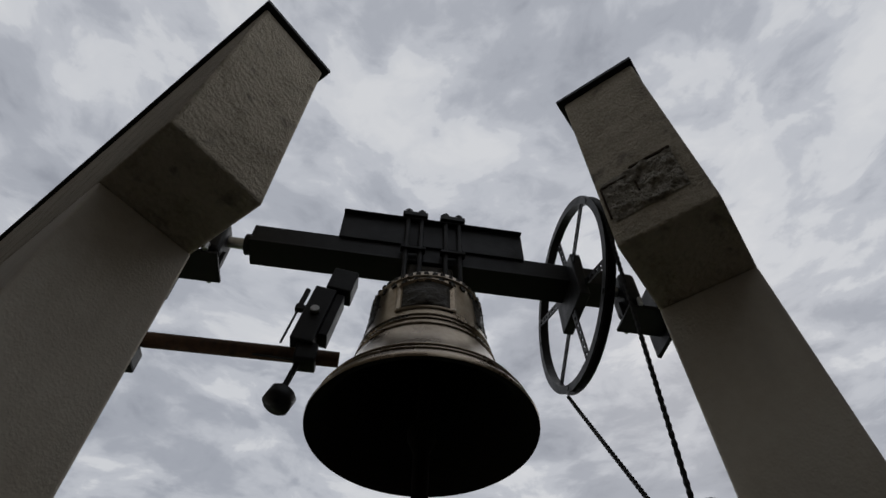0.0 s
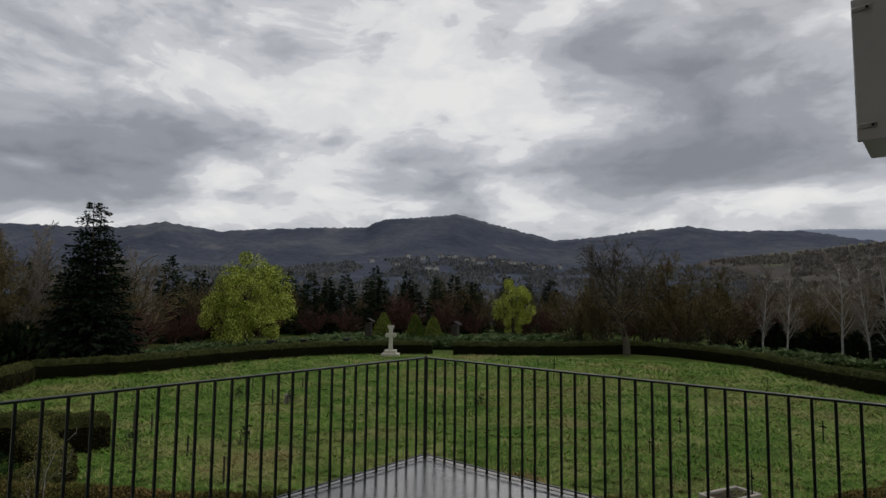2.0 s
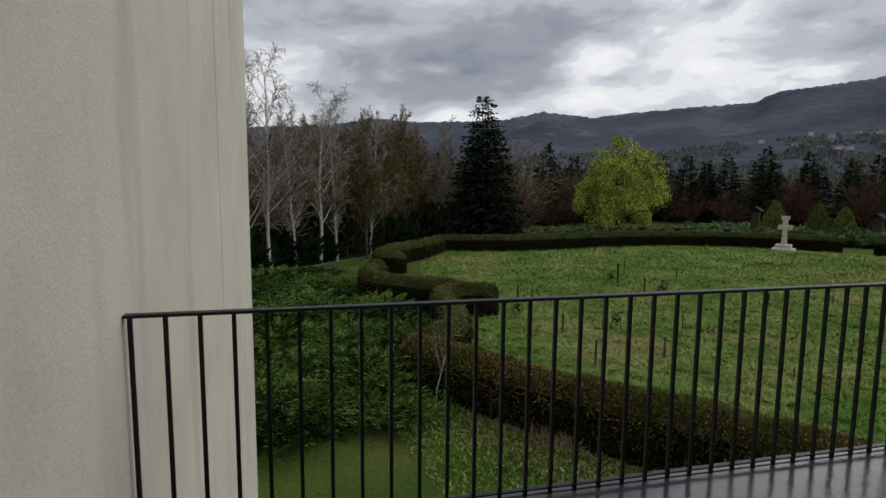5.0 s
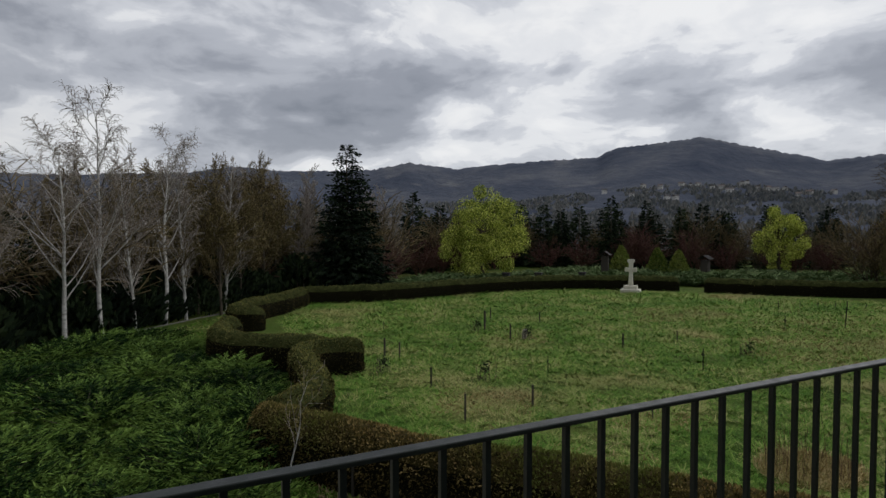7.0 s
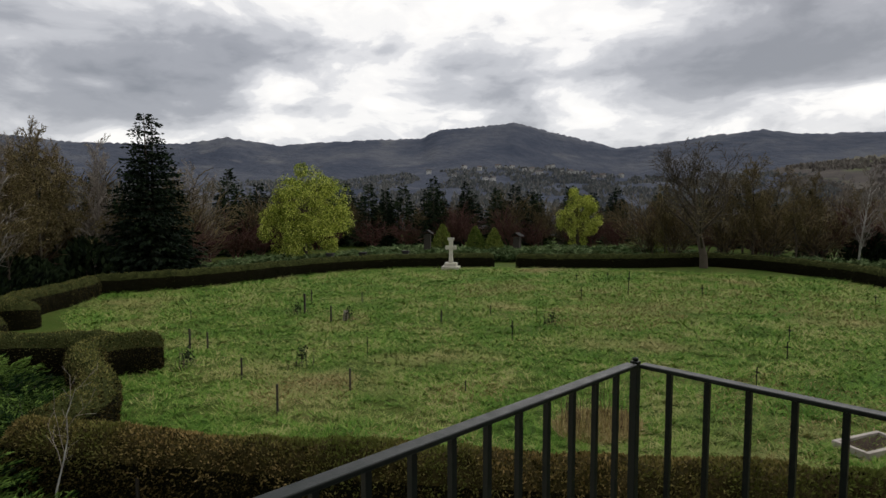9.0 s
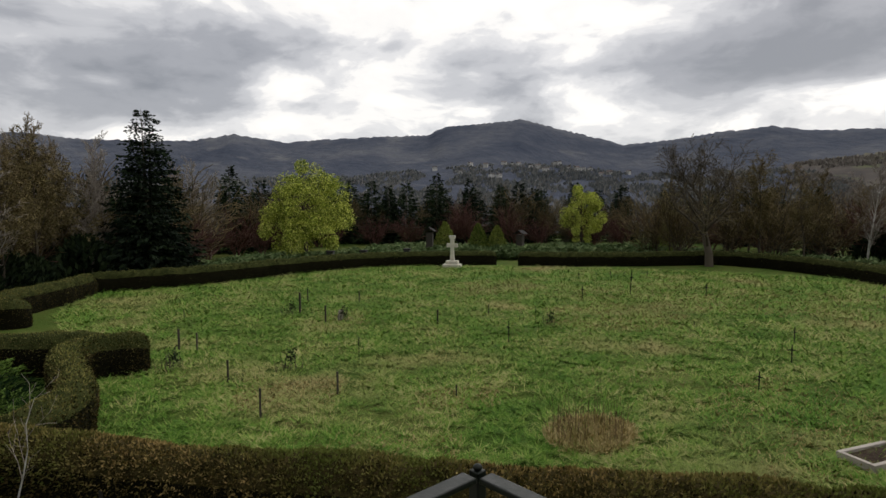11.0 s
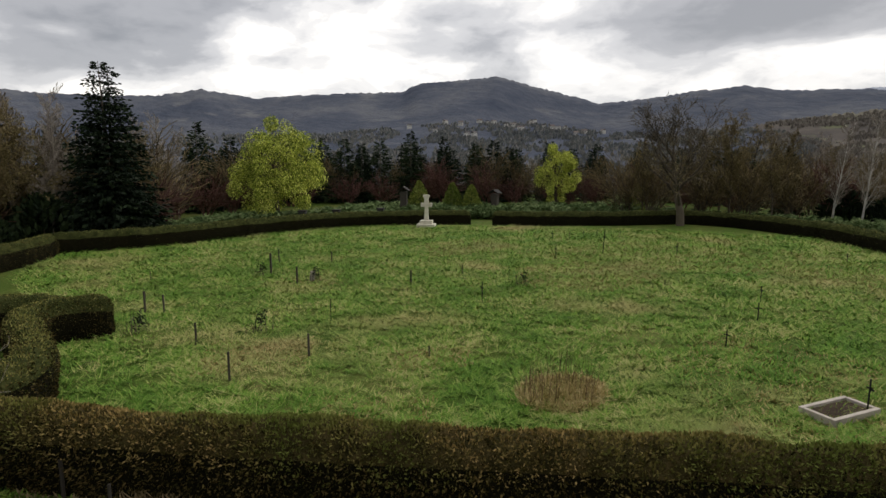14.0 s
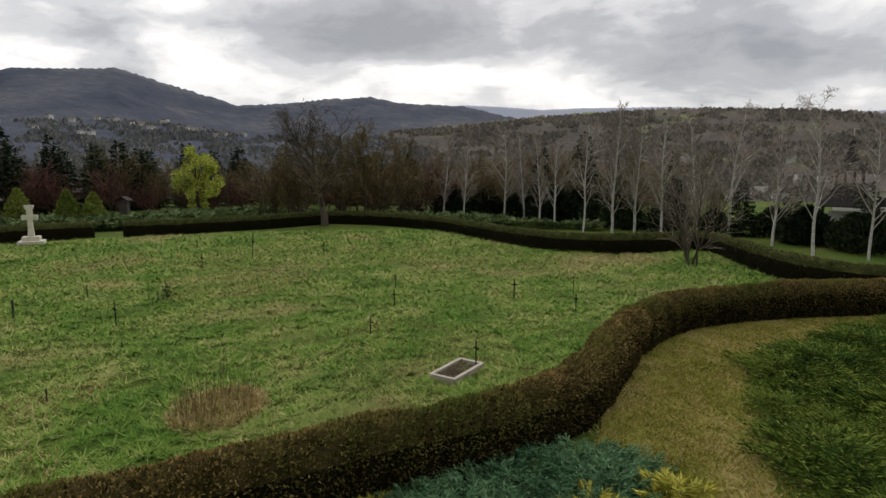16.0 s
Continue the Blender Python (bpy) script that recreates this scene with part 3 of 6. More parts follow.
def hill_wood(name, height, R, az0, az1, f0, f1, n, size, mat, label, seed, gap=-0.12):
    """Tree crowns scattered over a hillside, in groves with clearings."""
    rng = np.random.default_rng(seed)
    a, fr = rng.uniform(az0, az1, n), rng.uniform(f0, f1, n)
    grove = np.array([noise.noise(Vector((p * 0.22, q * 7, seed))) + 0.6 * noise.noise(Vector((p * 0.9, q * 22, seed))) for p, q in zip(a, fr)])
    a, fr = a[grove > gap], fr[grove > gap]
    r = R[0] + (R[-1] - R[0]) * fr
    z = height(a, fr)
    pos = np.repeat(np.stack([r * np.cos(np.radians(a)), r * np.sin(np.radians(a)), z - 1], 1), 3, axis=0)
    m = len(pos)
    pos += rng.normal(size=(m, 3)) * np.array([[size * 0.25, size * 0.25, 0]])
    d = rng.normal(size=(m, 3)) * 0.16 + np.array([[0, 0, 1.0]])
    ln = size * rng.uniform(0.55, 1.35, m)
    v, f = sprigs(pos, d, ln, ln * 0.62, rng)
    tagged(obj_from(name, v, f, mat), label, "woodland", kind="stuff")


RIDGE = [(160, 0.06), (125, 0.07), (97, 0.077), (92.3, 0.083), (87, 0.089), (83.4, 0.100), (79.5, 0.0955), (74, 0.097), (70.5, 0.1), (68.2, 0.108), (66.9, 0.113), (65.2, 0.108), (62.3, 0.102), (58, 0.109),
         (54.4, 0.114), (48.7, 0.118), (47.1, 0.131), (43.7, 0.137), (41, 0.140), (39.7, 0.1435), (38.3, 0.138), (36.5, 0.129), (33.6, 0.115), (31.5, 0.105), (30.0, 0.097), (27.5, 0.100), (24.8, 0.104),
         (22, 0.112), (20, 0.113), (17.7, 0.117), (16, 0.110), (13.9, 0.106), (11, 0.105), (9, 0.103), (7, 0.096), (5.3, 0.088), (0, 0.07), (-12, 0.05)]
RIGHT_HILL = [(20, 0.045), (15.5, 0.062), (7.2, 0.076), (1.8, 0.086), (-2, 0.0895), (-6, 0.093), (-10, 0.0945), (-13.2, 0.0935), (-17, 0.090), (-21.7, 0.085), (-26, 0.076), (-40, 0.07), (-70, 0.06)]
FAR_RIDGE = [(14, 0.098), (11, 0.102), (8.9, 0.1045), (5.6, 0.102), (1.3, 0.096), (-2.4, 0.098), (-9.9, 0.0965), (-16, 0.090), (-22.9, 0.080), (-27, 0.079), (-45, 0.07)]
build_ground()
ridge_z, ridge_r = hills("mountain_range", "hazed_forest_hill", RIDGE, 420, 2600, -46, "wooded mountain range behind the valley, coloured blue-grey for haze", 4, 3.5, 34, 1.9)
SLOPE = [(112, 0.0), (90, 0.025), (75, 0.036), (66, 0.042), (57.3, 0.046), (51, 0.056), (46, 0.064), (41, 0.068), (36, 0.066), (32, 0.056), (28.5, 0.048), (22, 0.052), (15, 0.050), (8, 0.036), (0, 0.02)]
slope_z, slope_r = hills("valley_slope", "hazed_forest_hill", SLOPE, 330, 1300, -46, "lower slope with woods and village, haze in its grey colour", 17, 2.0, 9)
right_z, right_r = hills("brown_hill", "brown_hill", RIGHT_HILL, 330, 1500, -44, "low brown leafless hill with scattered fields", 9, 4.0, 14)
hills("far_ridge", "hazed_far_hill", FAR_RIDGE, 3000, 4200, 20, "far ridge on the horizon, coloured pale blue for haze", 12, 1.5, 10)
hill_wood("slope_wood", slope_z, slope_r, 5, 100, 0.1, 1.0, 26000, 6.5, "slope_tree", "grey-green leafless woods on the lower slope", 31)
hill_wood("hill_wood", right_z, right_r, -42, 16, 0.03, 0.97, 24000, 6.5, "brown_tree", "brown leafless woods on the low hill", 41)


# ---------------------------------------------------------------- terrace and wing walls
def wall(name, bm, mat, label, category="wall"):
    return tagged(part(name, bm, mat), label, category, kind="structure")


def build_terrace():
    slab = box(-7.0, 0.06, -7.0, 0.06, -0.30, 0.0, 0.012)
    floor = wall("floor", slab, "membrane", "wet grey coated flat terrace roof with puddle sheen", "floor")
    body = box(-7.0, -0.02, -7.0, -0.02, -6.4, -0.304)
    wall("wall_base", body, "plaster", "cream plastered building wall under the terrace")
    for x0, x1, y0, y1 in ((-4.276, 0.075, 0.0, 0.075), (0.0, 0.075, -4.196, -0.004)):
        edge = box(x0, x1, y0, y1, -0.10, 0.005, 0.004)
        tagged(part("trim_edge", edge, "coping" if y1 < 0 else "membrane"), "wet concrete edge strip of the terrace", "edge strip", kind="structure")
    # tar upstand along the wing wall, uneven
    for k, (axis, at) in enumerate((("x", -4.28), ("y", -4.20))):
        bm = bmesh.new()
        rng = random.Random(5 + k)
        n = 46
        rows = []
        for i in range(n + 1):
            s = -2.4 + 2.42 * i / n
            h, w = 0.085 + 0.03 * rng.random(), 0.085 + 0.05 * rng.random()
            if i > n - 3:
                h += 0.05
            pts = [(0.002, 0.004), (0.002, h), (0.018, h - 0.006), (0.03, 0.03), (w, 0.008), (w + 0.02, 0.003)]
            rows.append([bm.verts.new((at + p, s, q) if axis == "x" else (s, at + p, q)) for p, q in pts])
        for a, b in zip(rows, rows[1:]):
            for i in range(len(a) - 1):
                bm.faces.new((a[i], a[i + 1], b[i + 1], b[i]))
        tagged(part("baseboard_tar", bm, "tar"), "black tar upstand at the foot of the wall", "skirting", kind="structure")


def roughen(bm, amount, scale, cuts=0, keep=None):
    if cuts:
        bmesh.ops.subdivide_edges(bm, edges=list(bm.edges), cuts=cuts, use_grid_fill=True)
    bm.normal_update()
    for v in bm.verts:
        n = noise.noise(v.co * scale) + 0.5 * noise.noise(v.co * scale * 2.7)
        v.co += v.normal * n * amount
    return bm


WALL_END = 5.75


def build_walls():
    # left wing: upper part reaches further than the lower, which makes the overhang
    bm = box(-4.77, -4.28, -2.57, WALL_END, -6.5, 4.0, 0.012)
    wall("wall_left", bm, "plaster", "tall cream plastered wing wall with faint dirt streaks")
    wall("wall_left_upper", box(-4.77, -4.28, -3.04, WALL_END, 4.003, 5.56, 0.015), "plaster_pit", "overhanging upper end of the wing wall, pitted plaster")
    wall("wall_right", box(-2.69, 4.2, -4.685, -4.20, -6.5, 4.0, 0.012), "plaster", "tall cream plastered wing wall beside the bell")
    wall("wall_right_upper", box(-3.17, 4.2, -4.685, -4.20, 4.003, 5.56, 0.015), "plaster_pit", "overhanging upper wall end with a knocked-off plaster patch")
    for x0, x1, y0, y1 in ((-4.80, -4.25, -3.075, WALL_END + 0.03), (-3.205, 4.23, -4.70, -4.165)):
        tagged(part("trim_coping", box(x0, x1, y0, y1, 5.563, 5.60, 0.006), "iron"), "thin dark metal capping on the wall top", "capping", kind="structure")
    # roughcast jambs of the opening
    rng = random.Random(2)
    for k, (x0, x1, y0, y1, h) in enumerate(((-5.05, -4.17, -2.79, -2.72, 2.58), (-2.80, -2.73, -5.1, -4.165, 2.58))):
        bm = box(x0, x1, y0, y1, 0.0, h, 0.03, 3)
        roughen(bm, 0.012, 7.0, 5)
        wall("wall_jamb_%d" % (k + 1), bm, "roughcast", "coarse grey-brown roughcast jamb, weathered dark along its top")
    # plain unseen walls added behind: they close the place and block sky light
    wall("wall_blocker_back", box(-7.3, -7.0, -7.0, 6.4, -6.5, 9.5), "sky_blocker", "unseen plain dark wall added to block sky light")
    wall("wall_blocker_side", box(-7.3, 4.2, -7.3, -7.0, -6.5, 6.5), "sky_blocker", "unseen plain dark wall added to block sky light")
    # expansion joint in the left wing
    tagged(part("trim_joint", box(-4.2795, -4.277, 2.915, 2.932, 0.36, 5.5), "plaster"), "dirty vertical joint line in the plaster", "joint", kind="structure")
    # broken plaster patch on the right wall end: a sunk, lumpy field with holes
    n = 26
    verts, faces = [], []
    for i in range(n + 1):
        for j in range(n + 1):
            a, b = i / n, j / n
            y, z = -4.61 + 0.38 * a, 4.17 + 0.335 * b
            edge = min(a, 1 - a, b, 1 - b)
            p = Vector((0, y * 14, z * 14))
            dpt = 0.010 + 0.022 * noise.noise(p) + 0.012 * noise.noise(p * 3)
            if noise.noise(p * 0.9 + Vector((3, 1, 4))) > 0.28:
                dpt -= 0.03
            dpt = dpt if edge > 0.03 else 0.001
            verts.append((-3.174 - max(dpt, 0.001), y, z))
    for i in range(n):
        for j in range(n):
            k = i * (n + 1) + j
            faces.append((k, k + 1, k + n + 2, k + n + 1))
    tagged(obj_from("trim_patch", verts, faces, "roughcast"), "rough broken plaster patch with holes", "plaster patch", kind="structure")
    bm = None
    for y0, y1, z0, z1 in ((-4.615, -4.40, 4.508, 4.522), (-4.395, -4.225, 4.455, 4.468), (-4.402, -4.392, 4.30, 4.515), (-4.23, -4.22, 4.2, 4.46)):
        bm = box(-3.182, -3.1735, y0, y1, z0, z1, bm=bm)
    tagged(part("trim_patch_edge", bm, "soil"), "dark broken edge of the plaster patch", "plaster edge", kind="structure")


def build_rail(name, axis, length, gap, group):
    """Balustrade along -x or -y from the corner; bars every 13 cm."""
    root = thing(name, pose(0, 0, 0, 0, 0, 0 if axis == "x" else 90), "dark green painted steel balustrade with thin upright bars", "railing", group)
    part("handrail", box(-length, -0.0245, -0.022, 0.022, 0.985, 1.0, 0.004), "rail", root)
    part("bottom_plate", box(-length, -0.03, -0.012, 0.012, 0.03, 0.038), "rail", root)
    me = None
    n = int(length / gap)
    for i in range(1, n + 1):
        x = -gap * i
        if me is None:
            ob = part("bar", box(-0.0085, 0.0085, -0.0085, 0.0085, -0.02, 0.985), "rail", root)
            me = ob.data
        else:
            ob = new("bar", me)
            ob.parent = root
        ob.location = (x, 0, 0)
    return root


build_terrace()
build_walls()
rail_a = build_rail("railing", "x", 4.278, 0.133, "terrace railing")
rail_b = build_rail("railing", "y", 4.198, 0.129, "terrace railing")
part("corner_post", box(-0.0145, 0.0145, -0.0145, 0.0145, -0.05, 1.004, 0.003), "rail", rail_a, "corner post with a small ball finial")
part("finial", lathe([(0.0, 1.018), (0.008, 1.016), (0.012, 1.010), (0.008, 1.003), (0.001, 1.002)], 12), "rail", rail_a, smooth=True)

drain = thing("drain_cap", pose(-3.05, -1.26, 0.0) @ Matrix.Scale(0.7, 4), "small round dark drain cap on the wet terrace", "drain")
part("flange", lathe([(0.001, 0.012), (0.055, 0.012), (0.06, 0.008), (0.062, 0.001)], 20), "tar", drain, smooth=True)
part("cap", lathe([(0.001, 0.046), (0.022, 0.044), (0.033, 0.034), (0.036, 0.012)], 20), "iron", drain, "dark domed cap", True)

# ---------------------------------------------------------------- bell and its gear
BELL = Matrix(((0.7071, 0.7071, 0, -3.295), (-0.7071, 0.7071, 0, -3.200), (0, 0, 1, 3.33), (0, 0, 0, 1)))


def build_bell():
    bell = thing("bell", BELL, "bronze church bell with relief panel hanging from a steel yoke", "bell")
    outer = [(0.495, 0.0), (0.497, 0.012), (0.488, 0.03), (0.465, 0.07), (0.435, 0.12), (0.405, 0.165), (0.378, 0.21), (0.352, 0.265), (0.330, 0.33), (0.314, 0.40), (0.302, 0.47), (0.292, 0.55), (0.285, 0.63),
             (0.281, 0.70), (0.277, 0.725), (0.268, 0.75), (0.248, 0.772), (0.215, 0.79), (0.15, 0.80), (0.08, 0.804), (0.0005, 0.806)]
    part("bell_body", lathe(outer, 96), "bronze", bell, "polished brown bronze bell wall", True)
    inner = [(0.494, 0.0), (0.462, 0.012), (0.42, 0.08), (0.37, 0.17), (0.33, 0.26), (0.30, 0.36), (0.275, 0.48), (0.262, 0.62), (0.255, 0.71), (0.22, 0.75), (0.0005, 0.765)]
    part("bell_inside", lathe(inner, 72), "bell_shade", bell, "dark inner face of the bell, shade in its colour", True)
    for z, r, w in ((0.335, 0.3305, 0.010), (0.375, 0.321, 0.006), (0.405, 0.3145, 0.008), (0.70, 0.2825, 0.008), (0.105, 0.446, 0.009), (0.065, 0.4695, 0.008)):
        part("band", lathe([(r - 0.004, z - w), (r + 0.005, z - w * 0.5), (r + 0.006, z), (r + 0.005, z + w * 0.5), (r - 0.006, z + w)], 72), "bronze", bell, "", True)
    # leafy frieze under the shoulder
    rng = random.Random(4)
    for zc, rr, n, sc in ((0.717, 0.280, 44, 0.016), (0.672, 0.2835, 30, 0.020)):
        bm = None
        for i in range(n):
            a = 2 * math.pi * i / n
            m = Matrix.Rotation(a, 4, "Z") @ Matrix.Translation((rr, 0, zc)) @ Matrix.Rotation(rng.uniform(-0.5, 0.5), 4, "X")
            bm = box(-0.004, 0.006, -sc * 0.7, sc * 0.7, -sc * (0.6 + 0.5 * rng.random()), sc * 0.8, 0.003, 1, bm, m)
        tagged(part("frieze", bm, "patina", bell, "dark relief frieze of leaves"), kind="stuff")
    # lettering that cannot be read: plain bars on the waist
    bm = None
    for i in range(26):
        a = radians(232 - 62 + i * 3.1)
        m = Matrix.Rotation(a, 4, "Z") @ Matrix.Translation((0.3185, 0, 0.388))
        bm = box(-0.003, 0.004, -0.0055, 0.0055, -0.010, 0.010, bm=bm, m=m)
    part("lettering", bm, "patina", bell, "raised band of small bars")
    # framed relief panel towards the opening
    for a0, wid, hgt, zc, main in ((262, 0.29, 0.20, 0.548, True), (196, 0.14, 0.19, 0.57, False), (328, 0.14, 0.19, 0.57, False)):
        n = 18
        for shape in (("plate", "frame") if main else ("plate",)):
            verts, faces = [], []
            lo, hi = (-0.5, 0.5)
            nn = n
            for i in range(nn + 1):
                for j in range(nn + 1):
                    u, v = lo + (hi - lo) * i / nn, lo + (hi - lo) * j / nn
                    arch = 0.16 * (1 - (2 * u) ** 2) * max(0, v) * 2 if main else 0
                    z = zc + hgt * (v + arch)
                    r = np.interp(z, [0.4, 0.47, 0.55, 0.63, 0.70], [0.314, 0.302, 0.292, 0.285, 0.281])
                    e = max(abs(u), abs(v)) * 2
                    p = Vector((u * 9 + a0, v * 9, 1.3))
                    lump = 0.010 * max(0, noise.noise(p) + 0.15) * (1 if e < 0.75 else 0)
                    if main:
                        lump += 0.010 * max(0, 1 - ((u / 0.26) ** 2 + ((v + 0.05) / 0.38) ** 2))
                    rim = 0.013 if 0.80 < e < 0.97 else 0.004
                    keep = rim if e >= 0.80 else 0.004 + lump
                    if not main:
                        keep = 0.0015 + 0.011 * max(0, noise.noise(p * 1.6)) * (1 if e < 0.95 else 0)
                    if shape == "frame":
                        keep = keep if e >= 0.78 else -0.02
                    else:
                        keep = keep if e < 0.80 or not main else -0.02
                    ang = radians(a0) + u * wid / r
                    verts.append(((r + keep) * math.cos(ang), (r + keep) * math.sin(ang), z))
            for i in range(nn):
                for j in range(nn):
                    k = i * (nn + 1) + j
                    faces.append((k, k + nn + 1, k + nn + 2, k + 1))
            obj_from("relief_" + shape, verts, faces, "patina" if shape == "plate" else "bronze", bell, "dark cast relief panel" if main else "dark cast leaf ornament", True)
    # clapper painted in the same shade colour, so it sinks into the dark
    clap = part("clapper", rod((0, 0, 0.76), (0, 0, 0.02), 0.018, 0.026, 12), "bell_shade", bell, "iron clapper with a blunt end")
    part("clapper_ball", lathe([(0.001, 0.06), (0.04, 0.05), (0.06, 0.015), (0.062, -0.02), (0.045, -0.06), (0.034, -0.09), (0.034, -0.30), (0.028, -0.315), (0.001, -0.315)], 24), "bell_shade", clap, smooth=True)
    crown = part("crown", box(-0.13, 0.13, -0.075, 0.075, 0.803, 1.037, 0.02, 2), "patina", bell, "cast crown loops bolted up into the yoke")
    return crown


def build_yoke():
    yoke = thing("bell_yoke", BELL, "black steel box-beam yoke carrying the bell between two bearings", "bell yoke")
    part("beam", box(-0.99, 1.05, -0.078, 0.078, 1.052, 1.19, 0.008), "iron", yoke)
    part("beam_flange", box(-0.99, 1.05, -0.088, 0.088, 1.038, 1.051, 0.003), "iron", yoke)
    part("stiffener", box(-0.525, 0.545, -0.092, -0.079, 1.17, 1.405, 0.004), "iron", yoke, "upright stiffening plate")
    part("stiffener", box(-0.525, 0.545, 0.079, 0.092, 1.17, 1.405, 0.004), "iron", yoke, "upright stiffening plate")
    part("stiffener_lip", box(-0.525, 0.545, -0.12, -0.0925, 1.394, 1.405, 0.003), "iron", yoke)
    for u in (-0.105, 0.12):
        for du in (-0.04, 0.04):
            part("strap", rod((u + du, -0.105, 0.86), (u + du, -0.105, 1.45), 0.014, seg=8), "iron", yoke, "threaded strap rod")
            part("strap", rod((u + du, 0.105, 0.86), (u + du, 0.105, 1.45), 0.014, seg=8), "iron", yoke, "threaded strap rod")
            part("nut", rod((u + du, -0.105, 1.455), (u + du, -0.105, 1.485), 0.026, seg=6, bev=0.003), "iron", yoke)
        part("clamp_plate", box(u - 0.075, u + 0.075, -0.135, 0.135, 1.41, 1.45, 0.005), "iron", yoke)
        part("clamp_plate", box(u - 0.07, u + 0.07, -0.13, -0.089, 1.10, 1.12, 0.003), "iron", yoke)
    for s, u0, u1 in ((-1, -0.99, -1.16), (1, 1.05, 1.20)):
        part("axle", rod((u0, 0, 1.10), (u1, 0, 1.10), 0.032, seg=16), "steel", yoke, "bare steel axle stub")
        part("axle_collar", rod((u0, 0, 1.10), (u0 + s * 0.035, 0, 1.10), 0.06, seg=18, bev=0.006), "iron", yoke)
    for s in (-1, 1):
        br = thing("bearing_bracket", BELL, "black steel bearing block bolted to the wall", "bearing bracket", "bell bearings")
        a, b = (1.10, 1.42) if s > 0 else (-1.40, -1.10)
        part("base_plate", box(a, b, -0.10, 0.10, 0.87, 0.89, 0.004), "iron", br)
        part("gusset", box(a, b, -0.012, 0.012, 0.888, 1.0, 0.003), "iron", br)
        part("block", box(1.115 * s if s > 0 else -1.215, 1.215 if s > 0 else -1.115, -0.085, 0.085, 0.93, 1.19, 0.03, 3), "iron", br, "cast pillow block")
        part("wall_plate", box((1.36 if s > 0 else -1.385), (1.385 if s > 0 else -1.36), -0.2, 0.2, 0.80, 1.24, 0.004), "iron", br)
        for dy in (-0.11, 0.11):
            part("bolt", rod((s * 1.165, dy, 0.885), (s * 1.165, dy, 0.935), 0.014, seg=6), "steel", br)
    return yoke


def build_wheel(yoke):
    uc, zc, R = 0.83, 1.03, 0.565
    prof = [(R, -0.026), (R, -0.020), (R - 0.022, -0.008), (R - 0.022, 0.008), (R, 0.020), (R, 0.026), (R - 0.045, 0.026), (R - 0.045, -0.026), (R, -0.026)]
    turn = Matrix.Translation((uc, 0, zc)) @ Matrix.Rotation(math.pi / 2, 4, "Y")
    wheel = part("ringing_wheel", lathe(prof, 72, axis_m=turn), "iron", yoke, "black iron ringing wheel with perforated spokes")
    for k in range(6):
        a = radians(25 + 60 * k)
        d = Vector((0, math.cos(a), math.sin(a)))
        off = (-0.02, 0.02)[k % 2]
        m = Matrix.Translation((uc + off, 0, zc)) @ Matrix.Rotation(a, 4, "X")
        bm = None
        # flat spoke, open between its two edges so that the holes are real
        for y0, y1 in ((-0.022, -0.010), (0.010, 0.022)):
            bm = box(-0.004, 0.004, 0.13, R - 0.04, y0, y1, bm=bm, m=m)
        for s in np.arange(0.13, R - 0.05, 0.055):
            bm = box(-0.004, 0.004, s, s + 0.026, -0.0102, 0.0102, bm=bm, m=m)
        part("spoke", bm, "iron", wheel, "perforated flat spoke")
    part("hub_plate", box(uc - 0.03, uc + 0.03, -0.16, 0.16, zc - 0.17, zc + 0.17, 0.006), "iron", wheel)
    for k in range(5):
        a = radians(10 + 72 * k)
        part("rope_lug", box(uc - 0.03, uc + 0.03, R * math.cos(a) * 0.955 - 0.012, R * math.cos(a) * 0.955 + 0.012, zc + R * math.sin(a) * 0.955 - 0.012, zc + R * math.sin(a) * 0.955 + 0.012, 0.003), "iron", wheel)


def build_rope(p0, p1, sag, label):
    rope = thing("bell_rope", BELL, label, "rope", "drive ropes")
    n = 46
    p0, p1 = Vector(p0), Vector(p1)
    pts = [p0.lerp(p1, i / n) + Vector((0, 0, -sag * 4 * (i / n) * (1 - i / n))) for i in range(n + 1)]
    # one unbroken beaded tube
    ring_pts, radii = [pts[0]], [0.0085]
    for a, b in zip(pts, pts[1:]):
        ring_pts += [a.lerp(b, 0.5), b]
        radii += [0.0118, 0.0085]
    turn = (p1 - p0).to_track_quat("Z", "Y")
    v = [p + turn @ Vector((r * math.cos(k * 0.8976), r * math.sin(k * 0.8976), 0)) for p, r in zip(ring_pts, radii) for k in range(7)]
    f = [(7 * i + k, 7 * i + (k + 1) % 7, 7 * i + 7 + (k + 1) % 7, 7 * i + 7 + k) for i in range(len(ring_pts) - 1) for k in range(7)]
    obj_from("strand", v, f, "rope", rope)


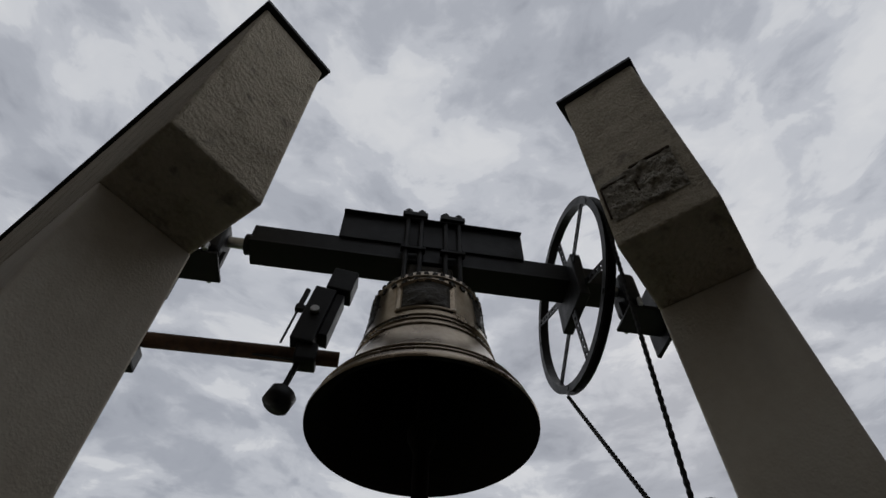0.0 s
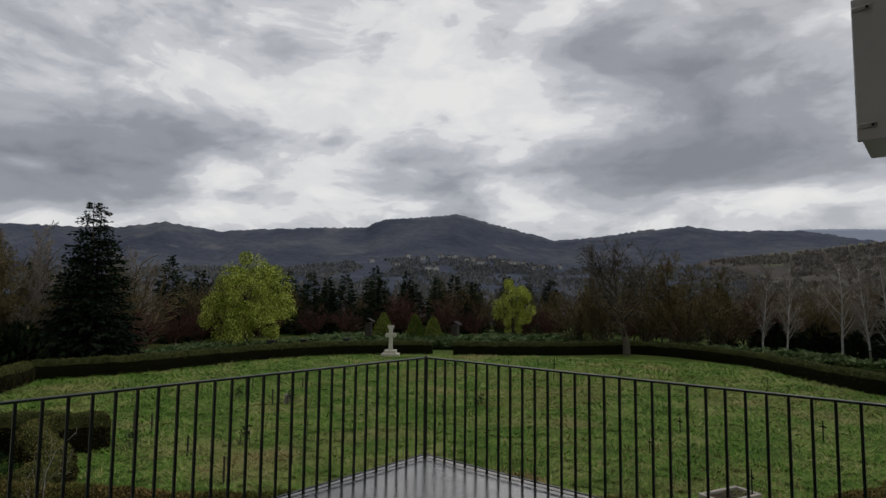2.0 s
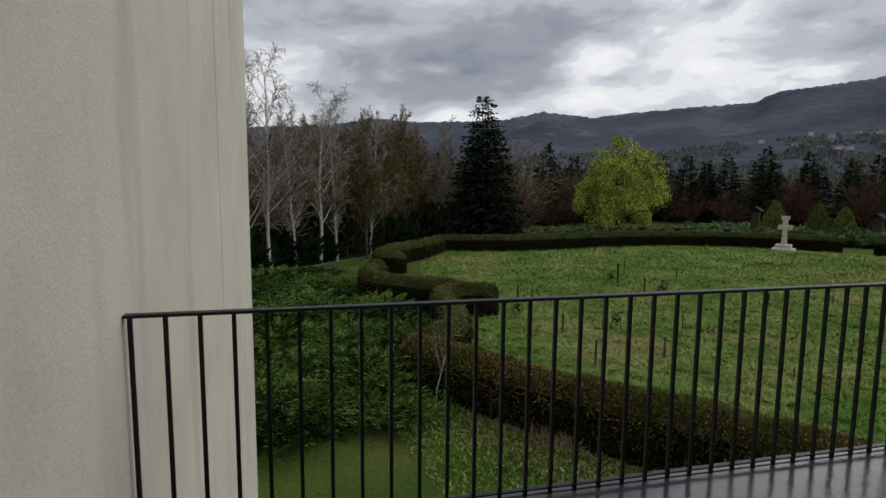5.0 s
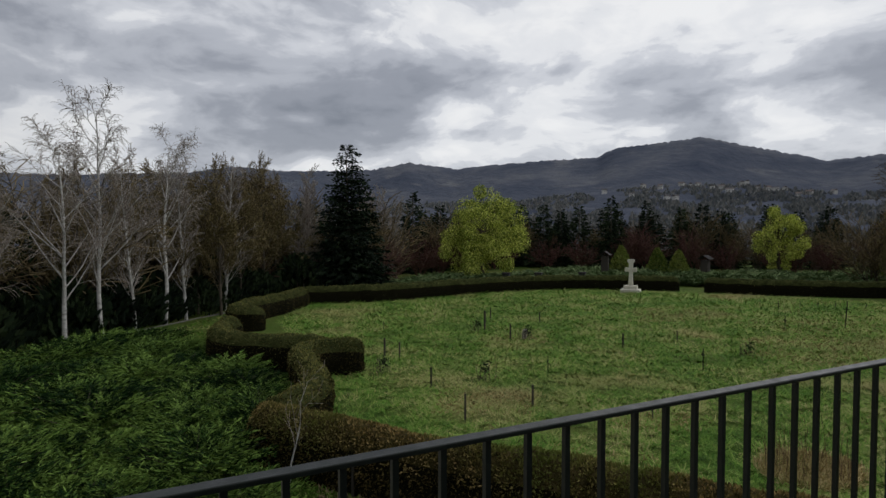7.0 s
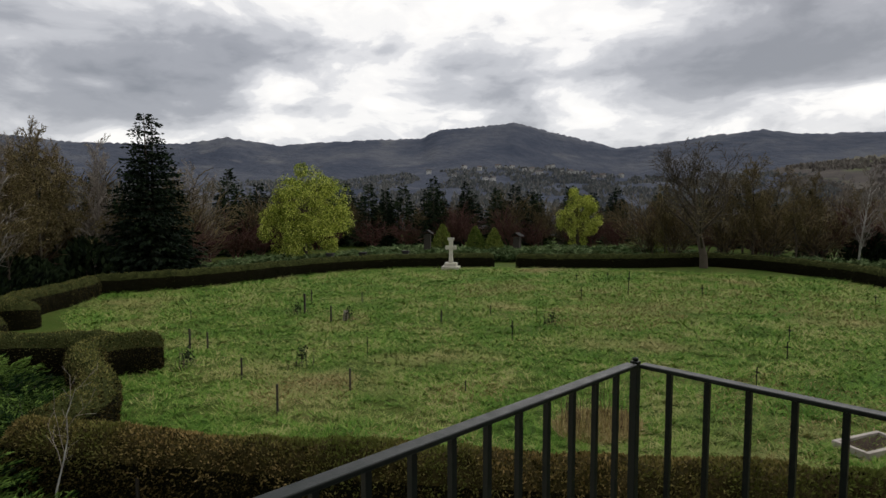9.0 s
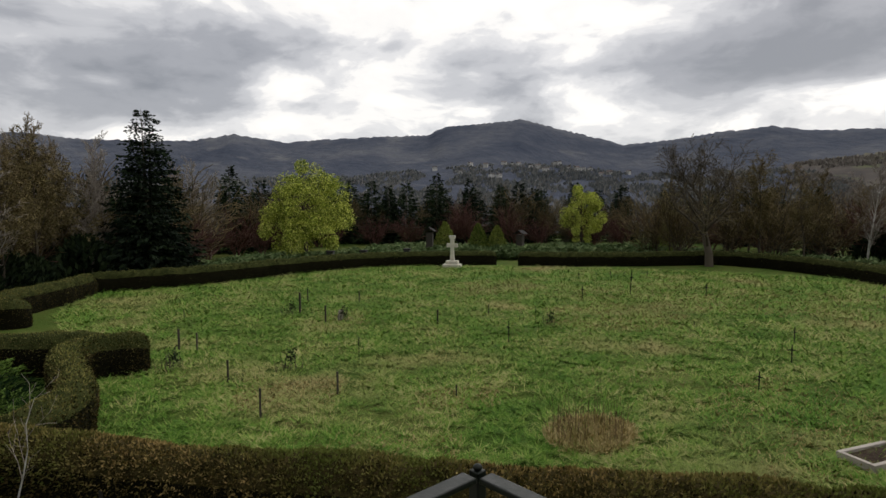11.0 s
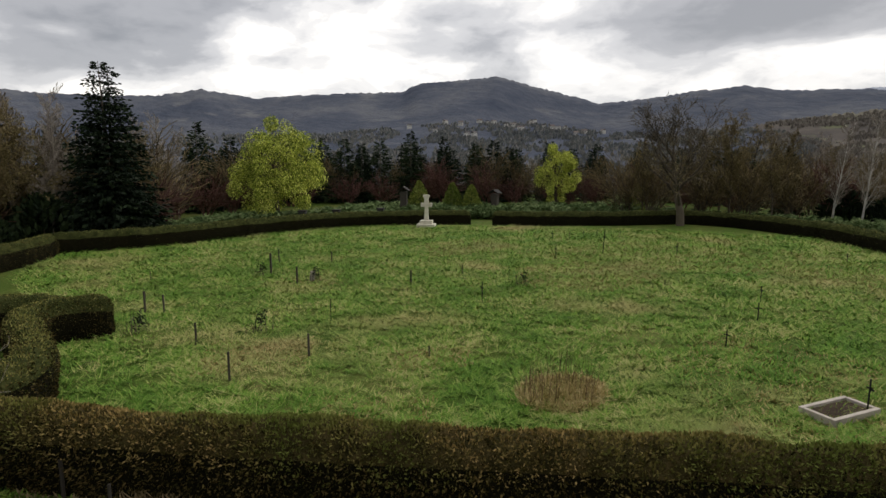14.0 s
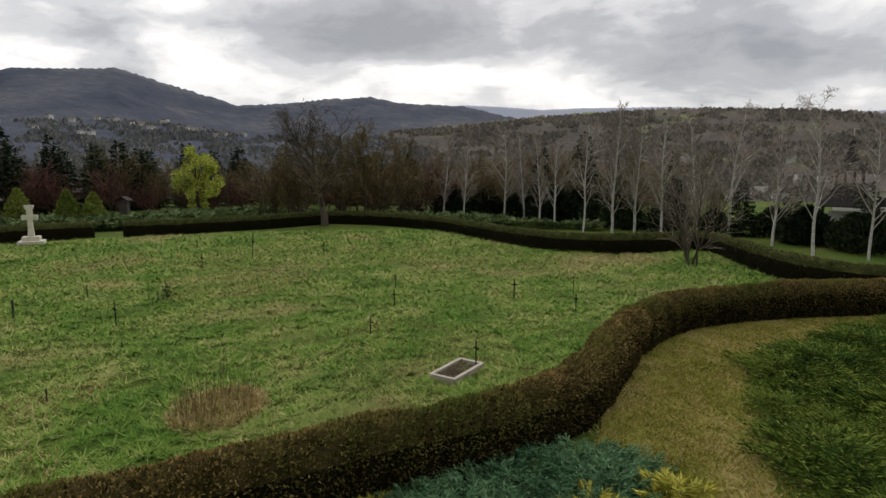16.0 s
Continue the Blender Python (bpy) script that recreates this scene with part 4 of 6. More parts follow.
def build_hammer():
    ham = thing("strike_hammer", BELL, "electric striking hammer on a rusty pipe arm beside the bell", "striking hammer")
    part("arm", rod((-1.62, 0.0, 0.345), (-0.40, 0.0, 0.355), 0.036, seg=18), "rust", ham, "rusty brown pipe arm")
    part("arm_foot", box(-1.64, -1.26, -0.06, 0.06, 0.20, 0.305, 0.01), "iron", ham)
    part("arm_clamp", box(-0.60, -0.50, -0.05, 0.05, 0.30, 0.40, 0.008), "iron", ham)
    tilt = Matrix.Translation((-0.555, -0.02, 0.56)) @ Matrix.Rotation(radians(9), 4, "Y")
    part("housing", box(-0.055, 0.055, -0.05, 0.05, -0.17, 0.20, 0.006, m=tilt), "iron", ham, "dark grey magnet housing")
    part("housing_side", box(0.056, 0.10, -0.035, 0.06, -0.10, 0.19, 0.004, m=tilt), "iron", ham)
    part("cover", box(-0.005, 0.125, -0.055, 0.055, 0.205, 0.36, 0.006, m=tilt), "iron", ham, "black box cover")
    part("pivot", rod(tilt @ Vector((0, -0.052, 0.02)), tilt @ Vector((0, -0.075, 0.02)), 0.022, seg=14, bev=0.003), "steel", ham, "bright pivot bolt")
    part("spring_rod", rod(tilt @ Vector((-0.085, -0.03, -0.20)), tilt @ Vector((-0.085, -0.03, 0.05)), 0.006, seg=6), "iron", ham)
    part("spring", rod(tilt @ Vector((-0.085, -0.03, 0.05)), tilt @ Vector((-0.085, -0.03, 0.17)), 0.014, seg=10), "iron", ham)
    part("spring_lug", box(-0.10, -0.05, -0.045, -0.015, 0.02, 0.05, m=tilt), "iron", ham)
    part("handle", rod((-0.56, 0, 0.40), (-0.615, 0, 0.14), 0.016, 0.014, seg=10), "iron", ham, "hammer shank")
    head = Matrix.Translation((-0.615, 0, 0.105)) @ Matrix.Rotation(radians(20), 4, "Y")
    part("head", join(None, rod(head @ Vector((0, -0.0, -0.045)), head @ Vector((0, 0, 0.045)), 0.062, seg=22, bev=0.012)), "iron", ham, "round hammer head", True)
    part("cable", rod((-0.78, -0.02, 0.315), (-0.55, -0.03, 0.30), 0.006, seg=6), "rope", ham)


def build_motor():
    mot = thing("bell_motor", BELL, "grey bell-ringing motor with an arched cover on a black steel bracket", "motor")
    # arched cover along u
    d0, d1, zb, zt = -0.465, -0.170, -0.72, -0.375
    dc, r = (d0 + d1) / 2, (d1 - d0) / 2
    prof = [(d0, zb), (d0, zt - r)] + [(dc - r * math.cos(radians(a)), zt - r + r * math.sin(radians(a))) for a in range(12, 169, 12)] + [(d1, zt - r), (d1, zb)]
    bm = bmesh.new()
    ends = []
    for u in (0.95, 1.36):
        ends.append([bm.verts.new((u, d, z)) for d, z in prof])
    n = len(prof)
    for i in range(n):
        bm.faces.new((ends[0][i], ends[0][(i + 1) % n], ends[1][(i + 1) % n], ends[1][i]))
    bm.faces.new(ends[0]), bm.faces.new(ends[1])
    bmesh.ops.bevel(bm, geom=[e for e in bm.edges if e.calc_face_angle(0) > 1.2], offset=0.006, segments=2, affect="EDGES")
    part("cover", bm, "motor", mot, "arched grey sheet-metal cover")
    part("pulley", rod((0.945, -0.325, -0.60), (0.905, -0.325, -0.60), 0.035, 0.05, seg=20), "iron", mot, "black rope pulley")
    part("pulley", rod((0.904, -0.325, -0.60), (0.868, -0.325, -0.60), 0.05, 0.036, seg=20), "iron", mot, "black rope pulley")
    part("shaft_nut", rod((0.867, -0.325, -0.60), (0.842, -0.325, -0.60), 0.016, seg=6, bev=0.002), "steel", mot, "bright shaft nut")
    part("base_plate", box(0.93, 1.45, -0.475, -0.16, -0.745, -0.722, 0.003), "iron", mot)
    part("foot_strip", box(1.02, 1.30, -0.488, -0.466, -0.715, -0.685, 0.003), "steel", mot, "bright mounting strip with two screws")
    for u in (1.06, 1.26):
        part("screw", rod((u, -0.489, -0.70), (u, -0.494, -0.70), 0.009, seg=8), "iron", mot)
    part("bracket_rail", box(0.915, 1.02, -0.46, -0.18, -0.79, -0.747, 0.003), "iron", mot)
    part("brace", rod((0.93, -0.20, -0.78), (1.045, -0.315, -1.10), 0.024, seg=4), "iron", mot, "diagonal brace")
    part("brace", rod((0.94, -0.42, -0.79), (1.045, -0.36, -1.10), 0.016, seg=4), "iron", mot, "diagonal brace")
    post = part("bracket_post", box(-2.852, -2.808, -4.305, -4.205, 0.9, 2.575, 0.004), "iron", mot, "black upright channel on the jamb")
    post.matrix_local = BELL.inverted()


def build_control_box():
    cb = thing("control_box", Matrix.Identity(4), "grey metal control cabinet with clips, fixed to the wall", "control box")
    body = part("body", box(-1.535, -1.12, -4.205, -3.80, 2.27, 2.85, 0.010), "box", cb)
    door = part("door", box(-1.556, -1.537, -4.20, -3.79, 2.26, 2.86, 0.006), "box", cb, "flat grey door")
    for z in (2.31, 2.80):
        part("clip", box(-1.562, -1.5565, -3.86, -3.792, z, z + 0.022, 0.003), "steel", door, "bright closing clip")
        part("clip_screw", rod((-1.563, -3.845, z + 0.011), (-1.569, -3.845, z + 0.011), 0.006, seg=8), "iron", door)
    part("knob", rod((-1.557, -4.13, 2.46), (-1.59, -4.13, 2.46), 0.022, seg=12), "iron", door, "black knob")
    part("knob", rod((-1.557, -4.16, 2.27), (-1.58, -4.16, 2.27), 0.018, seg=12), "iron", door, "black knob")
    for k in range(2):
        segs, pts = [], []
        for i in range(25):
            a = math.pi * 1.7 * i / 24
            pts.append((-1.42 + 0.02 * k, -4.12 + 0.05 * math.cos(a) - 0.03 * k, 2.20 - 0.085 * math.sin(a) - 0.05 * (i / 24)))
        for a, b in zip(pts, pts[1:]):
            segs.append((*a, *b, 0.008, 0.008))
        v, f = tubes(segs, 6)
        obj_from("cable", v, f, "rope", cb, "looped black cable")
    return body


build_bell()
build_wheel(build_yoke())
build_rope((0.83, 0.33, 0.56), (0.885, -0.29, -0.565), 0.004, "black drive rope from the wheel to the motor pulley")
build_rope((0.83, -0.56, 1.02), (0.885, -0.365, -0.62), 0.004, "black drive rope running down to the motor pulley")
build_hammer()
build_motor()
build_control_box()


# ---------------------------------------------------------------- hedges, beds and meadow
def smooth_line(pts, step):
    p = np.array(pts, float)
    out = []
    for i in range(len(p) - 1):
        p0, p1, p2, p3 = p[max(i - 1, 0)], p[i], p[i + 1], p[min(i + 2, len(p) - 1)]
        n = max(2, int(np.linalg.norm(p2 - p1) / step))
        for t in np.arange(n) / n:
            out.append(0.5 * ((2 * p1) + (-p0 + p2) * t + (2 * p0 - 5 * p1 + 4 * p2 - p3) * t * t + (-p0 + 3 * p1 - 3 * p2 + p3) * t ** 3))
    out.append(p[-1])
    return np.array(out)


def build_hedge(pts, width, height, density, size, seed, label, brown="hedge_top_lit"):
    rng = np.random.default_rng(seed)
    line = smooth_line(pts, 0.3)
    tan = np.gradient(line, axis=0)
    tan /= np.linalg.norm(tan, axis=1, keepdims=True)
    nor = np.stack([-tan[:, 1], tan[:, 0]], 1)
    w, h = width / 2, height
    arc = [(w * math.cos(radians(q)), h * (0.52 + 0.48 * math.sin(radians(q)))) for q in (0, 20, 38, 55, 72)]
    prof = [(-w * 0.88, -0.1), (-w * 0.97, 0.28 * h)] + [(-x, z) for x, z in arc] + [(0, h)] + arc[::-1] + [(w * 0.97, 0.28 * h), (w * 0.88, -0.1)]
    P = np.array(prof)
    n, k = len(line), len(P)
    # rounded ends: the section shrinks over the last half width
    along = np.concatenate([[0], np.cumsum(np.linalg.norm(np.diff(line, axis=0), axis=1))])
    e = np.minimum(along, along[-1] - along)
    shrink = np.sqrt(np.clip(1 - np.clip(1 - e / (w * 1.1), 0, 1) ** 2, 0.02, 1))
    V = np.zeros((n, k, 3))
    for i in range(n):
        s = shrink[i]
        V[i, :, 0] = line[i, 0] + nor[i, 0] * P[:, 0] * s
        V[i, :, 1] = line[i, 1] + nor[i, 1] * P[:, 0] * s
        V[i, :, 2] = gz(*line[i]) + P[:, 1] * (0.72 + 0.28 * s)
    flat = V.reshape(-1, 3)
    wob = np.array([noise.noise(Vector(p) * 0.55) * 0.12 + noise.noise(Vector(p) * 2.1) * 0.13 for p in flat])
    centre = np.repeat(line, k, axis=0)
    out = flat[:, :2] - centre
    out /= np.maximum(np.linalg.norm(out, axis=1, keepdims=True), 1e-6)
    flat[:, :2] += out * wob[:, None]
    flat[:, 2] += wob * 0.7
    idx = np.arange(n * k).reshape(n, k)
    faces = np.stack([idx[:-1, :-1], idx[1:, :-1], idx[1:, 1:], idx[:-1, 1:]], -1).reshape(-1, 4)
    hedge = thing("hedge", pose(float(line[0, 0]), float(line[0, 1]), gz(*line[0])), label, "hedge", "clipped hedges")
    back = Matrix.Translation(-hedge.matrix_world.translation)
    # crown faces take a lighter core colour, standing for light on the top
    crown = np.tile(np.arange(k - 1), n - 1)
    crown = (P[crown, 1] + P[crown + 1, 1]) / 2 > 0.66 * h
    for pname, sel, mat in (("hedge_body", ~crown, "hedge"), ("hedge_crown", crown, "hedge_crown" if brown == "hedge_brown" else "hedge_crown_lit")):
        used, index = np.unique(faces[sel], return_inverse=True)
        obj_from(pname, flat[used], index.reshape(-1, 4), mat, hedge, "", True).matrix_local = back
    # sprigs over the surface
    a, b, c, d = (flat[faces[:, q]] for q in range(4))
    area = np.linalg.norm(np.cross(c - a, d - b), axis=1) / 2
    cnt = rng.poisson(area * density)
    fi = np.repeat(np.arange(len(faces)), cnt)
    u, v = rng.random(len(fi))[:, None], rng.random(len(fi))[:, None]
    pos = (a[fi] * (1 - u) + b[fi] * u) * (1 - v) + (d[fi] * (1 - u) + c[fi] * u) * v
    nrm = np.cross(c - a, d - b)
    nrm /= np.maximum(np.linalg.norm(nrm, axis=1, keepdims=True), 1e-9)
    mid = centre.reshape(n, k, 2)[:-1, :-1].reshape(-1, 2)
    sgn = np.sign((nrm[:, :2] * (a[:, :2] - mid)).sum(1) + nrm[:, 2] * 0.6)
    nrm *= np.where(sgn == 0, 1, sgn)[:, None]
    dirs = nrm[fi] * 0.8 + rng.normal(size=(len(fi), 3)) * 0.6 + np.array([[0, 0, 0.25]])
    sv, sf = sprigs(pos - nrm[fi] * 0.03, dirs, size * rng.uniform(0.6, 1.4, len(fi)), size * 0.42 * rng.uniform(0.7, 1.3, len(fi)), rng)
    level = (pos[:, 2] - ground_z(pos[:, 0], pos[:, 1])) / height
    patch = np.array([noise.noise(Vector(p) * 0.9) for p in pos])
    # height picks the lit-top or shaded-side sprig colour; noise breaks the border
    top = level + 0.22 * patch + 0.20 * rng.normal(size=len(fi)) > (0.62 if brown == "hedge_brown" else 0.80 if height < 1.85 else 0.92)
    for pname, sel, mat in (("foliage", ~top, "hedge_side" if height < 1.85 else "hedge_leaf_shaded"), ("browned_foliage", top, brown)):
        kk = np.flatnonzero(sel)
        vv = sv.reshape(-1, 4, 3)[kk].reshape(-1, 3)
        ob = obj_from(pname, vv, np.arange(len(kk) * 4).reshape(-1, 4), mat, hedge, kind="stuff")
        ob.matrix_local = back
    return hedge


FRONT = [(0.1, 18.4), (0.9, 16.9), (2.0, 15.1), (4.4, 11.9), (6.8, 8.9), (9.2, 6.0), (11.6, 3.1), (13.6, 0.6), (15.6, -1.0), (18.4, -2.4), (21.4, -3.3), (24.6, -4.5), (27.6, -6.6), (29.7, -9.4), (31.4, -12.9), (33.3, -18.5), (35.5, -27)]
ARM = [(0.3, 18.6), (1.6, 19.0), (2.6, 20.6), (3.1, 23.0), (3.35, 25.6), (3.9, 27.4), (5.2, 28.0), (6.9, 27.4)]
BLOCK = [(5.4, 28.5), (4.2, 29.3), (2.8, 30.4), (1.3, 31.6), (0.5, 33.3), (0.55, 35.4), (1.2, 37.4), (1.9, 38.6)]
CURL = [(4.5, 43.4), (3.3, 43.3), (2.7, 44.6), (3.2, 46.6), (5.0, 49.2), (7.2, 51.6), (9.0, 54.0), (10.4, 56.6)]
FAR_LEFT = [(10.4, 57.0), (14.5, 56.0), (18.6, 55.6), (23.5, 56.4), (28.2, 57.4), (34, 58.2), (39.8, 58.2), (44.5, 56.6), (48.4, 54.8), (52.2, 52.2), (55.6, 49.8)]
FAR_RIGHT = [(56.6, 47.0), (60, 43), (64.3, 39), (70, 34.8), (76.2, 31.0), (77.0, 25.6), (75.0, 20.0), (72.2, 15.6), (68.6, 11.6), (63.9, 7.6), (59.5, 4.0), (56.2, 0.9), (54.3, -2.2), (53.8, -6.0), (55.6, -10.6), (57.8, -13.6), (56, -15.6),
             (51, -16.2), (46, -16.6), (42, -17.4), (38.8, -19.6), (37.8, -24)]
build_hedge(FRONT, 1.40, 1.84, 640, 0.115, 1, "long clipped hedge browned along its top, bounding the meadow", "hedge_brown")
build_hedge(ARM, 1.35, 1.84, 420, 0.10, 2, "clipped hedge curling back beside the meadow")
build_hedge(BLOCK, 1.4, 1.84, 300, 0.09, 3, "clipped serpentine hedge with rounded ends")
build_hedge(CURL, 1.6, 1.84, 200, 0.10, 4, "clipped hedge bending towards the far side")
build_hedge(FAR_LEFT, 1.3, 1.86, 90, 0.12, 5, "long dark clipped hedge behind the stone cross")
build_hedge(FAR_RIGHT, 1.3, 1.86, 80, 0.12, 6, "winding dark clipped hedge round the far meadow")


def field_mask(x, y):
    """Inside the hedged meadow."""
    poly = np.array(FRONT[:16] + FAR_RIGHT[:21][::-1] + FAR_LEFT[::-1] + [(6, 46), (5, 30), (3.4, 22), (1.5, 18)])
    inside = np.zeros(len(x), bool)
    j = len(poly) - 1
    for i in range(len(poly)):
        xi, yi, xj, yj = *poly[i], *poly[j]
        cross = ((yi > y) != (yj > y)) & (x < (xj - xi) * (y - yi) / (yj - yi + 1e-12) + xi)
        inside ^= cross
        j = i
    return inside


def build_grass():
    rng = np.random.default_rng(21)
    n = 1000000
    # denser towards the terrace
    r = 10 + 62 * rng.random(n) ** 1.35
    a = np.radians(rng.uniform(-32, 100, n))
    x, y = r * np.cos(a), r * np.sin(a)
    keep = field_mask(x, y)
    x, y, r = x[keep], y[keep], r[keep]
    m = len(x)
    clump = np.array([noise.noise(Vector((px * 2.9, py * 2.9, 0.3))) for px, py in zip(x[::1], y[::1])])
    h = (0.05 + 0.075 * rng.random(m)) * np.clip(1 + 2.6 * clump, 0.25, 2.4) * (0.8 + r / 70)
    az = rng.uniform(0, 6.283, m)
    lean = 1.1 + 2.2 * rng.random(m)
    wx, wy = np.cos(az), np.sin(az)
    wid = (0.010 + 0.014 * rng.random(m)) * (0.6 + r / 28)
    z = ground_z(x, y) - 0.03
    base = np.stack([x, y, z], 1)
    side = np.stack([-wy, wx, np.zeros(m)], 1) * wid[:, None]
    tip = base + np.stack([wx * h * lean, wy * h * lean, h], 1)
    v = np.stack([base - side, base + side, tip], 1).reshape(-1, 3)
    f = np.arange(m * 3).reshape(-1, 3)
    ob = obj_from("meadow_grass", v, f, "blade")
    tagged(ob, "tufted green grass with straw-coloured patches", "grass", kind="stuff")


build_grass()


def verge(name, region, n, mat, seed, hgt, label):
    rng = np.random.default_rng(seed)
    poly = np.array(region, float)
    lo, hi = poly.min(0), poly.max(0)
    p = lo + (hi - lo) * rng.random((n, 2))
    inside = np.zeros(n, bool)
    j = len(poly) - 1
    for i in range(len(poly)):
        inside ^= ((poly[i, 1] > p[:, 1]) != (poly[j, 1] > p[:, 1])) & (p[:, 0] < (poly[j, 0] - poly[i, 0]) * (p[:, 1] - poly[i, 1]) / (poly[j, 1] - poly[i, 1] + 1e-12) + poly[i, 0])
        j = i
    p = p[inside]
    m = len(p)
    pos = np.stack([p[:, 0], p[:, 1], ground_z(p[:, 0], p[:, 1]) - 0.01], 1)
    d = np.stack([rng.normal(size=m), rng.normal(size=m), np.full(m, 0.75)], 1)
    v, f = sprigs(pos, d, hgt * rng.uniform(0.6, 1.6, m), hgt * 0.34, rng)
    tagged(obj_from(name, v, f, mat), label, "grass", kind="stuff")


verge("verge_grass", [(-1, 13.4), (0.3, 16.2), (3.4, 12.2), (8.4, 6.0), (11.2, 2.4), (10.4, 1.2), (4, 3), (0.2, 6)], 30000, "blade", 5, 0.13, "rough grass strip between hedge and building")
verge("verge_straw", [(0.4, 13.4), (1.4, 15.0), (4.2, 11.2), (9.4, 4.6), (7.6, 4.2), (3, 8)], 9000, "straw", 6, 0.15, "dead straw in the strip along the hedge")
for straw_region, straw_n in (([(39, 30), (52, 27), (58, 14), (54, 2), (47, -4), (42, 0), (44, 10), (38, 20)], 38000), ([(28, 21), (33, 25), (40, 24), (38, 16), (31, 16)], 10000), ([(7, 19.5), (9.5, 23), (13, 20.5), (10.5, 17.5)], 4200),
                              ([(17, 30), (18.5, 33.5), (22, 32.5), (20.5, 29)], 1800), ([(12.5, 15), (14, 16.8), (16.8, 15), (15, 13.2)], 1600), ([(32, 33), (38, 40), (46, 38), (42, 31)], 10000), ([(16, 4), (20, 8), (27, 9), (26, 2), (20, -1)], 5000), ([(6, 13), (9, 15), (12, 12), (9, 9.5)], 2600)):
    verge("meadow_straw", straw_region, straw_n, "meadow_straw", straw_n, 0.15, "patch of bleached straw-coloured meadow grass")
verge("wood_edge_grass", [(-11, 33), (-4.6, 42), (1.0, 50), (8.2, 57.5), (9.4, 56), (3.4, 46.6), (0.2, 39.5), (-3.6, 41.6), (-9.6, 32)], 16000, "blade", 7, 0.2, "short lawn along the wood edge")


def build_path():
    line = smooth_line([(9.8, -4.3), (12.6, -4.2), (15.5, -4.4), (18.5, -5.0), (22, -5.9), (25.5, -7.3), (28.0, -9.6), (29.9, -13.2), (31.7, -18.5), (33.7, -27)], 0.4)
    rng = np.random.default_rng(3)
    tan = np.gradient(line, axis=0)
    tan /= np.linalg.norm(tan, axis=1, keepdims=True)
    nor = np.stack([-tan[:, 1], tan[:, 0]], 1)
    cols = np.linspace(-1, 1, 9)
    n = len(line)
    V = np.zeros((n, 9, 3))
    for j, c in enumerate(cols):
        wv = 2.1 * c + (0.06 * rng.normal(size=n) if abs(c) == 1 else 0)
        V[:, j, 0], V[:, j, 1] = line[:, 0] + nor[:, 0] * wv, line[:, 1] + nor[:, 1] * wv
        V[:, j, 2] = ground_z(V[:, j, 0], V[:, j, 1]) + 0.075 - 0.05 * abs(c) ** 4 + 0.012 * rng.normal(size=n)
    idx = np.arange(n * 9).reshape(n, 9)
    f = np.stack([idx[:-1, :-1], idx[1:, :-1], idx[1:, 1:], idx[:-1, 1:]], -1).reshape(-1, 4)
    ob = obj_from("path", V.reshape(-1, 3), f, "moss", smooth=True)
    tagged(ob, "mossy yellow-green trodden path with dry grass", "path", kind="structure")
    m = 120000
    t = rng.integers(0, n, m)
    s = np.clip(rng.normal(size=m) * 1.1, -2.3, 2.1)
    pos = np.stack([line[t, 0] + nor[t, 0] * s + rng.normal(size=m) * 0.2, line[t, 1] + nor[t, 1] * s + rng.normal(size=m) * 0.2, np.zeros(m)], 1)
    pos[:, 2] = ground_z(pos[:, 0], pos[:, 1]) + 0.045
    d = np.stack([rng.normal(size=m), rng.normal(size=m), 0.8 + 0 * s], 1)
    v, f = sprigs(pos, d, rng.uniform(0.05, 0.17, m), 0.03, rng)
    tagged(obj_from("path_grass", v, f, "moss_blade"), "short dry grass on the path", "grass", kind="stuff")


build_path()


def build_kerb():
    line = smooth_line([(-13.0, 29.0), (-10.1, 36.1), (-7.1, 42.4), (-2.9, 47.6), (1.6, 52.4), (6.4, 57.2)], 0.5)
    tan = np.gradient(line, axis=0)
    tan /= np.linalg.norm(tan, axis=1, keepdims=True)
    nor = np.stack([-tan[:, 1], tan[:, 0]], 1)
    n, prof = len(line), ((-0.07, -0.1), (-0.07, 0.05), (0.0, 0.07), (0.07, 0.05), (0.07, -0.1))
    V = np.array([[(*(line[i] + nor[i] * p), gz(*line[i]) + q) for p, q in prof] for i in range(n)]).reshape(-1, 3)
    idx = np.arange(n * 5).reshape(n, 5)
    f = np.stack([idx[:-1, :-1], idx[1:, :-1], idx[1:, 1:], idx[:-1, 1:]], -1).reshape(-1, 4)
    tagged(obj_from("kerb", V, f, "soil_stone"), "low grey stone kerb along the wood edge", "kerb", kind="structure")


build_kerb()


